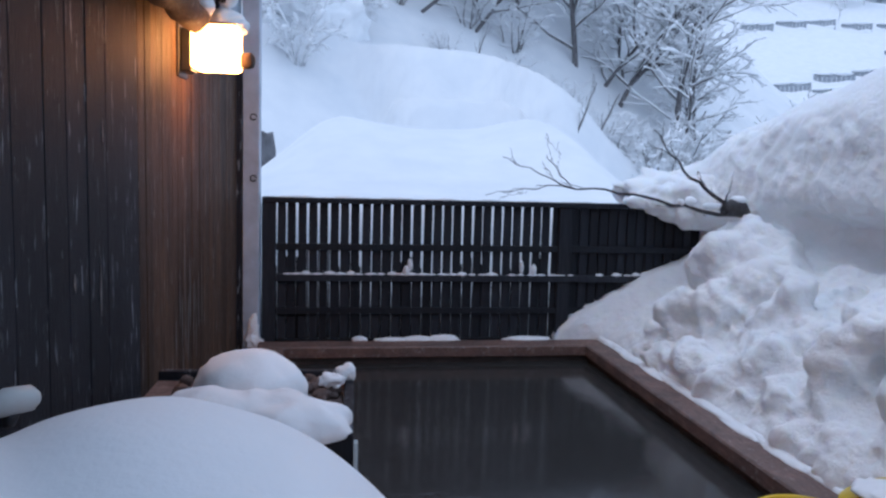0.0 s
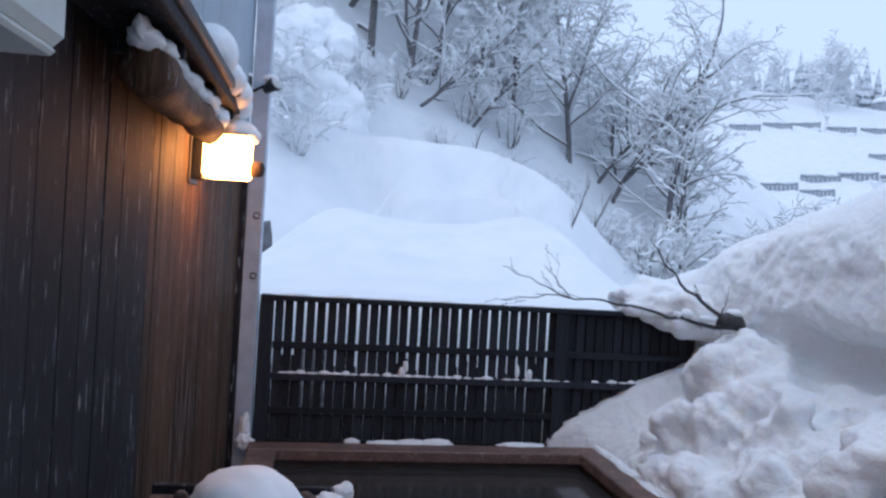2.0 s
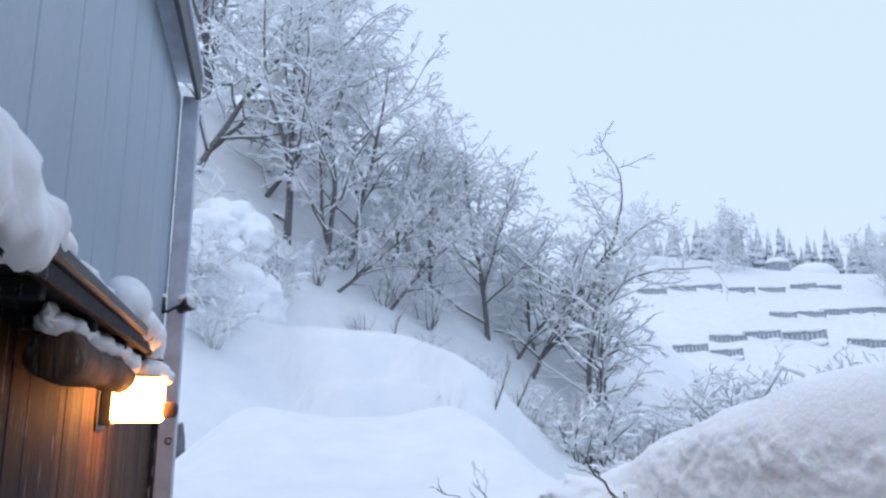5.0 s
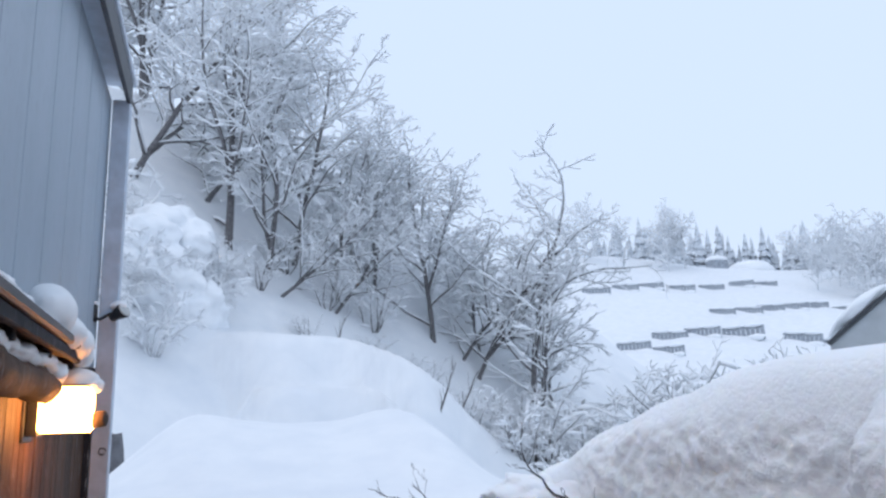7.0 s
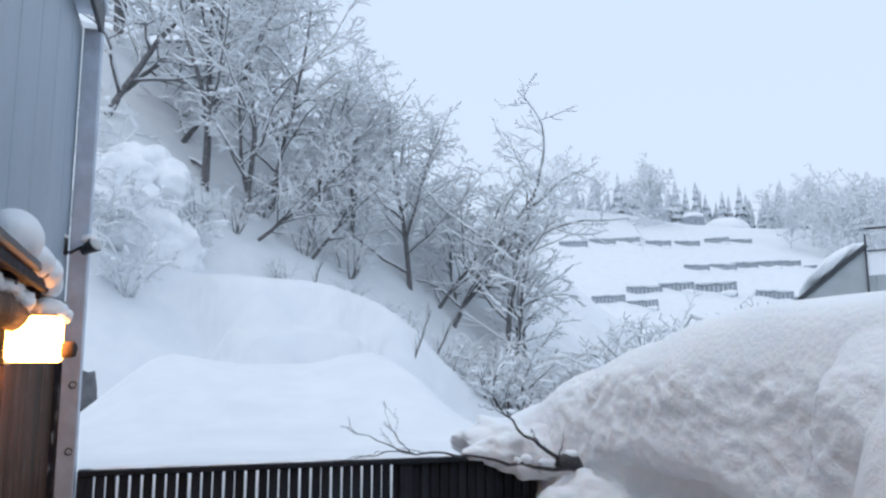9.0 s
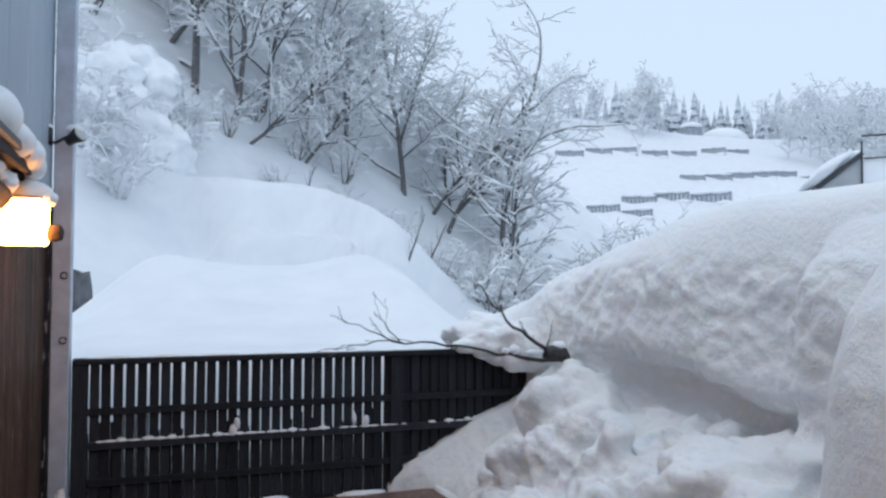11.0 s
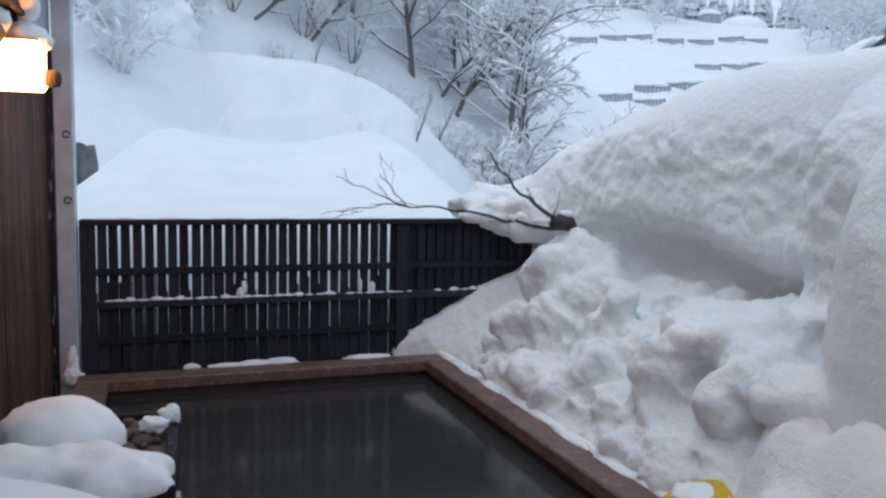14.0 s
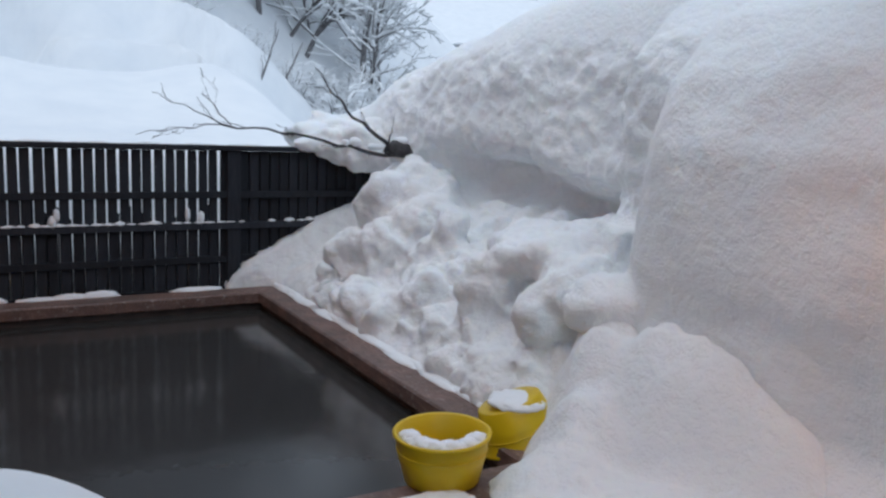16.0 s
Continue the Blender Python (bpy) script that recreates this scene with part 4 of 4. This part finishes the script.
# trunks that stand out: kind, place, scale, turn, tilt
for k, x, y, s, a, tilt in ((1, -0.67, 15.1, 1.15, 180, 24), (3, 0.63, 15.8, 1.05, 20, 12), (2, 1.26, 14.95, 1.05, 70, 3), (0, 1.94, 14.8, 0.92, 200, 8), (2, 2.6, 15.6, 0.80, 310, 2),
                            (1, 3.5, 15.9, 0.72, 95, 0), (0, 4.55, 16.5, 0.70, 260, 2), (2, 5.8, 16.1, 0.78, 140, 0), (3, 6.35, 16.1, 0.80, 15, 14), (1, 6.75, 15.9, 0.85, 75, 20), (0, 8.5, 15.9, 0.62, 160, 0),
                            (1, 2.3, 14.6, 0.55, 10, 50), (2, 3.4, 15.0, 0.48, 120, 42)):
    plant(kinds[k], x, y, s, a).matrix_basis = pose(x, y, height(x, y), 0, tilt, 0) @ pose(0, 0, 0, 0, 0, a) @ Matrix.Scale(s, 4)
rt = random.Random(12)
for k in range(9):
    x, y = rt.uniform(-3.0, 4.0), rt.uniform(17.5, 22)
    plant(kinds[(4, 5, 2)[k % 3]], x, y, rt.uniform(0.8, 1.05), rt.uniform(0, 360))
for k in range(4):
    x = rt.uniform(2.2, 7.4)
    y = rt.uniform(16.6, 18.0)
    plant(kinds[4 + k % 2], x, y, rt.uniform(0.55, 0.7), rt.uniform(0, 360))
for o in (kinds[1], kinds[2], kinds[3], kinds[4], kinds[5]):
    i = kinds.index(o)
    x, y = ((2.2, 18.0), (-0.6, 17.6), (7.2, 16.6), (5.2, 17.4), (8.9, 17.5))[i - 1]
    o.matrix_basis = pose(x, y, height(x, y), 0, 0, 37 * i) @ Matrix.Scale((1.0, 1.0, 0.62, 0.62, 0.6)[i - 1], 4)

# snow-buried thicket climbing the bluff behind the house corner
for label, cx, cy, r, seed in (("bulging snow over a buried thicket", -0.45, 12.9, 0.75, 71), ("bulging snow over a buried thicket", 0.15, 12.7, 0.55, 72), ("bulging snow over a buried thicket", 0.62, 12.9, 0.48, 73), ("bulging snow over a buried thicket", 0.05, 13.5, 0.75, 74)):
    z = height(cx, cy)
    lumps = [((cx, cy, z), (r, r * 0.7, r * 1.15))]
    rb = random.Random(seed)
    for j in range(16):
        a, e = rb.uniform(0, 6.28), rb.uniform(0.0, 1.2)
        q = rb.uniform(0.14, 0.3) * r / 0.6
        lumps.append(((cx + r * math.cos(a) * math.cos(e) * 0.95, cy - abs(r * 0.7 * math.sin(a) * math.cos(e)), z + r * 1.15 * math.sin(e)), (q, q, q * 0.75)))
    snow_heap(label, lumps, seed, "snow_thicket", 0.45, sub=3, voxel=0.035)

bush = tree("bush", "snow-smothered shrub on the slope", 301, 1.5, 0.9, 0, 3, BARK_RIME_HAZE, 1.5, True, "bush", "snowy shrubs")
bush.matrix_basis = pose(0.0, 11.9, height(0.0, 11.9), 0, 0, 0)
bush_open = tree("bush", "bare shrub with snow on thin twigs", 302, 1.35, 0.8, 0, 3, BARK, 0.95, True, "bush", "snowy shrubs")
bush_open.matrix_basis = pose(6.9, 12.2, height(6.9, 12.2), 0, 0, 0)
for x, y, s, a in ((-0.6, 12.3, 1.1, 60), (0.75, 13.0, 0.8, 130), (-0.9, 13.4, 1.3, 300), (1.0, 13.8, 0.8, 20)):
    plant(bush, x, y, s, a)
for x, y, s, a in ((6.0, 11.9, 0.9, 60), (7.8, 12.4, 1.0, 150), (8.9, 13.4, 1.0, 220), (9.6, 13.0, 0.9, 310), (4.6, 13.2, 0.6, 15), (5.3, 12.6, 0.7, 100), (3.9, 14.3, 0.6, 250), (10.6, 14.5, 1.1, 80), (6.6, 10.9, 0.9, 10), (8.2, 13.6, 0.9, 120), (9.3, 14.6, 1.2, 340), (7.2, 13.4, 1.1, 33), (6.2, 13.4, 1.0, 270), (7.0, 14.2, 1.1, 190), (5.0, 14.2, 0.9, 50), (4.2, 15.2, 0.9, 170), (2.4, 15.3, 0.8, 100), (2.6, 13.6, 0.5, 40), (1.8, 14.4, 0.7, 160), (3.2, 15.0, 0.8, 220), (9.8, 12.2, 2.2, 75), (10.9, 12.8, 2.6, 165), (12.0, 13.0, 2.5, 255), (8.8, 11.8, 1.7, 345), (11.4, 14.6, 2.3, 20), (8.4, 12.8, 1.4, 95), (5.7, 13.3, 0.9, 140), (6.4, 12.6, 1.4, 205), (7.6, 13.0, 1.5, 310), (7.1, 12.5, 1.3, 45), (8.6, 14.2, 1.5, 130), (6.9, 14.6, 1.2, 260), (8.0, 14.8, 1.3, 15)):
    plant(bush_open, x, y, s, a)

# dark rocks between the mounds
for k, (x, y, top, r) in enumerate([(-0.40, 9.6, 1.27, 0.22)]):
    ob = part("rock", blob_bm([((0, 0, 0), (r, r * 0.8, r))], k, 0.35, None, 2.5, 3), ROCK, smooth=True)
    tagged(ob, "dark rock half buried in deep snow", "rock", "rocks in the snow")
    ob.location = (x, y, top - r)
    ob.scale.z = 1.6

# thin leaning saplings on the slope
for k, (x, y, dx, dz) in enumerate([(4.3, 11.2, 0.30, 0.75), (3.0, 12.9, 0.15, 0.45), (4.9, 11.9, 0.35, 0.6)]):
    ob = thing("sapling", "thin bare sapling leaning out of the snow", "sapling", "saplings on the slope")
    z = height(x, y)
    stem = bent((0, 0, -0.1), (dx, 0.05, dz), 6, 0.02, 70 + k, 0.018, 0.006)
    v, f = tube_data([stem], 6)
    link_mesh("stem", v, f, BARK, ob)
    v, f = tube_data(offshoots([stem], 80 + k, 7, 0.3, 1.3), 4)
    link_mesh("spray", v, f, BARK, ob)["kind"] = "stuff"
    ob.location = (x, y, z)

# ---- hill across the valley: snow barriers, hut, woods ----


def barrier():
    ob = thing("snow_barrier", "dark steel avalanche barrier capped with snow", "barrier", "avalanche barriers")
    bar = None
    for i in range(9):
        if bar is None:
            bar = one = part("bar", box_bm((-0.11, -0.04, -0.3), (0.11, 0.04, 0.52), 0.01), BARRIER, ob)
        else:
            one = new("bar", bar.data)
            one.parent = ob
        one.location = (-1.0 + 2.0 * i / 8, 0, (0.0, -0.05, 0.03, -0.09)[i * 7 % 4])
    part("beam", box_bm((-1.1, 0.05, 0.35), (1.1, 0.15, 0.47), 0.01), BARRIER, ob)
    part("snow_cap", blob_bm([((-0.55, 0, 0.54), (0.5, 0.26, 0.09)), ((0.5, 0, 0.54), (0.52, 0.26, 0.11))], 3, 0.2, None, 2, 3), SNOW, ob, "snow cap", smooth=True)
    part("snow_drift", blob_bm([((-0.5, -0.15, -0.12), (0.6, 0.3, 0.14)), ((0.6, -0.12, -0.15), (0.5, 0.25, 0.2))], 5, 0.25, None, 2, 3), SNOW, ob, "snow drifted against the foot", smooth=True)
    return ob


first = barrier()
rows = [(30.2, 43.2, 1.15), (32.5, 43.0, 1.15), (35.0, 42.2, 1.3), (38.2, 40.6, 1.2), (40.9, 40.4, 1.1), (25.9, 40.5, 1.0), (27.5, 39.4, 0.9),
        (39.2, 49.6, 0.95), (41.3, 49.2, 1.0), (43.8, 49.8, 1.05), (46.3, 50.0, 1.0), (49.2, 51.0, 1.05), (51.6, 50.6, 0.9),
        (32.2, 55.8, 1.15), (35.6, 57.0, 1.1), (40.4, 60.6, 1.1), (43.3, 60.2, 1.15), (47.0, 61.0, 1.15), (49.7, 60.2, 1.1), (52.3, 60.1, 1.05)]
rr = random.Random(44)
for i, (x, y, s) in enumerate(rows):
    m = pose(x, y, height(x, y) - 0.12 * rr.random(), 0, rr.uniform(-3, 3), -32 + rr.uniform(-7, 7)) @ Matrix.Scale(s * 0.88, 4)
    if i:
        copy_thing(first, m)
    else:
        first.matrix_basis = m

hut = thing("hut", "small far hut buried under round snow cap", "hut")
part("wall", box_bm((-1.3, -1.2, -0.5), (1.3, 1.2, 1.2), 0.02), BARRIER, hut)
part("roof", blob_bm([((0, 0, 1.3), (1.8, 1.7, 0.75))], 4, 0.06, 1.15, 2, 3), SNOW, hut, "domed snow roof", smooth=True)
hx, hy = 58.5, 75.0
hut.matrix_world = pose(hx, hy, height(hx, hy) + 0.3) @ Matrix.Scale(0.7, 4)

snow_heap("far snow-covered dome beside the hut", [((63.5, 75.5, height(63.5, 75.5) + 0.2), (2.8, 2.4, 1.5))], 66, "snow_dome", 0.05)
far_kind = tree("tree", "distant rimed deciduous tree, whitened to stand for haze", 411, 6.5, 0.95, 0.0, 3, BARK_RIME_HAZE, 3.6, False, "tree", "trees on the far hill")
far_kind.matrix_basis = pose(47.5, 68, height(47.5, 68))
for x, y, s, a in ((50, 69, 0.9, 50), (49, 70.5, 1.0, 140), (59, 58, 0.7, 220), (61, 59, 0.7, 100), (36, 66, 1.0, 60), (39, 70, 1.0, 200), (66, 66, 1.0, 10), (70, 68, 1.1, 80), (68, 74, 0.8, 210), (74, 73, 0.9, 300), (80, 74, 1.0, 45), (45, 73, 0.7, 90), (76, 64, 1.0, 160), (57.5, 53.5, 0.9, 12), (60, 55, 1.0, 70), (62.5, 56.5, 1.05, 130), (59, 51, 0.85, 190), (62, 52.5, 1.0, 250), (65, 55, 1.1, 310), (66, 59.5, 1.1, 33), (55.8, 57.5, 0.7, 99), (68, 58, 1.1, 222), (64, 49.5, 0.9, 277)):
    plant(far_kind, x, y, s, a)

# conifer skyline
rt = random.Random(21)
verts, faces = [], []
for k in range(420):
    x = rt.uniform(48, 120)
    y = rt.uniform(80, 92) if x < 72 else rt.uniform(74, 88)
    h = rt.uniform(3.0, 7.4) * (1.0 + 0.5 * smooth01(80, 130, x))
    z = height(x, y) - 0.5
    for t in range(7):
        z0, r = z + h * (0.10 + 0.125 * t), h * 0.21 * (1 - t / 7.5)
        b = len(verts)
        n = 8
        for j in range(n):
            a = 2 * math.pi * j / n + t + k
            rr = r * rt.uniform(0.65, 1.15)
            verts.append((x + rr * math.cos(a), y + rr * math.sin(a), z0 - 0.04 * h * rt.random()))
        verts.append((x, y, z0 + h * 0.19))
        for j in range(n):
            faces.append((b + j, b + (j + 1) % n, b + n))
tagged(link_mesh("conifer_wood", verts, faces, CONIFER, smooth=False), "far belt of rimed conifers on the skyline, paled to stand for haze", "woods", kind="stuff")
for x in (62, 74):
    v, f = tube_data([[(Vector((0, 0, -0.5)), 0.09), (Vector((0, 0, 5.2)), 0.06)]], 6)
    ob = tagged(link_mesh("pole", v, f, BARRIER), "thin far utility pole on the hill", "pole", "poles on the hill")
    ob.location = (x, 78, height(x, 78))

# ---- neighbouring shed past the bank ----
shed = thing("shed", "pale corrugated shed with steep snowy roof", "shed")
bm = bmesh.new()
for i in range(34):
    box_bm((i * 0.18, -0.02 if i % 2 else 0.01, -2.0), (i * 0.18 + 0.178, 0.08, 3.4), 0, bm)
part("wall", bm, CLADDING, shed)
bm = bmesh.new()
pts = [(-1.35, 2.95), (0.02, 4.05), (0.02, -2.0), (-1.35, -2.0)]
lo = [bm.verts.new((x, 0.03, z)) for x, z in pts]
hi = [bm.verts.new((x, 5.0, z)) for x, z in pts]
bm.faces.new(lo)
bm.faces.new(list(reversed(hi)))
for i in range(4):
    bm.faces.new((lo[i], hi[i], hi[(i + 1) % 4], lo[(i + 1) % 4]))
part("lean_to", bm, CLADDING, shed)
part("corner_post", box_bm((-0.02, -0.06, -2.0), (0.02, -0.021, 4.3), 0.005), TRIM_DARK, shed)
part("verge", box_bm((-0.9, -0.03, -0.05), (0.9, 0.06, 0.05), 0.005), TRIM_DARK, shed).matrix_basis = pose(-0.68, 0, 3.50, 0, -38.8, 0)
part("roof_snow", blob_bm([((0, 0, 0), (0.98, 2.6, 0.26))], 6, 0.06, None, 2, 4), SNOW, shed, "smooth snow on the slope", smooth=True).matrix_basis = pose(-0.74, 2.3, 3.70, 0, -38.8, 0)
part("rail", box_bm((0.0, -0.06, 4.40), (6.0, -0.02, 4.44), 0), TRIM_DARK, shed)
part("rail", box_bm((0.0, -0.06, 3.92), (6.0, -0.02, 3.95), 0), TRIM_DARK, shed)
part("roof", box_bm((0.0, 0.0, 3.402), (6.1, 5.0, 3.9), 0.02), SNOW, shed, "flat snowy roof")
shed.matrix_world = pose(14.75, 12.0, 0, 0, 0, -48)

# ---- unseen porch behind the camera with its lantern; roof added to shade the bank ----
back = tagged(part("wall_south", box_bm((1.0, -2.97, -0.3), (3.6, -2.9, 2.2), 0.005), BOARD_BROWN), "brown board wall of the bathhouse", "wall", kind="structure")
for i in range(14):
    part("plank", box_bm((1.0 + 0.178 * i, -2.898, -0.06), (1.0 + 0.178 * i + 0.175, -2.88, 2.2), 0.002), BOARD_BROWN, back)
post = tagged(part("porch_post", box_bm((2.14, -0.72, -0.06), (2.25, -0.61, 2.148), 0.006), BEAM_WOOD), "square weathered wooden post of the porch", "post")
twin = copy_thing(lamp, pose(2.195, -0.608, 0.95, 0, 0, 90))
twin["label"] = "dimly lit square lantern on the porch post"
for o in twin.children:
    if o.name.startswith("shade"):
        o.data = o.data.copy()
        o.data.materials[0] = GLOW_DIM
# unseen roof, added to keep sky light off the top of the near slab
bank_shade = thing("porch_roof", "dark plank roof, unseen, added to shade the near snow bank", "roof")
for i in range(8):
    part("roof_board", box_bm((1.5 + 0.22 * i, -3.0, 2.25), (1.5 + 0.22 * i + 0.216, -0.15, 2.285), 0.004), BOARD_BROWN, bank_shade)
part("front_beam", box_bm((1.5, -0.72, 2.15), (3.25, -0.61, 2.247), 0.006), BEAM_WOOD, bank_shade)
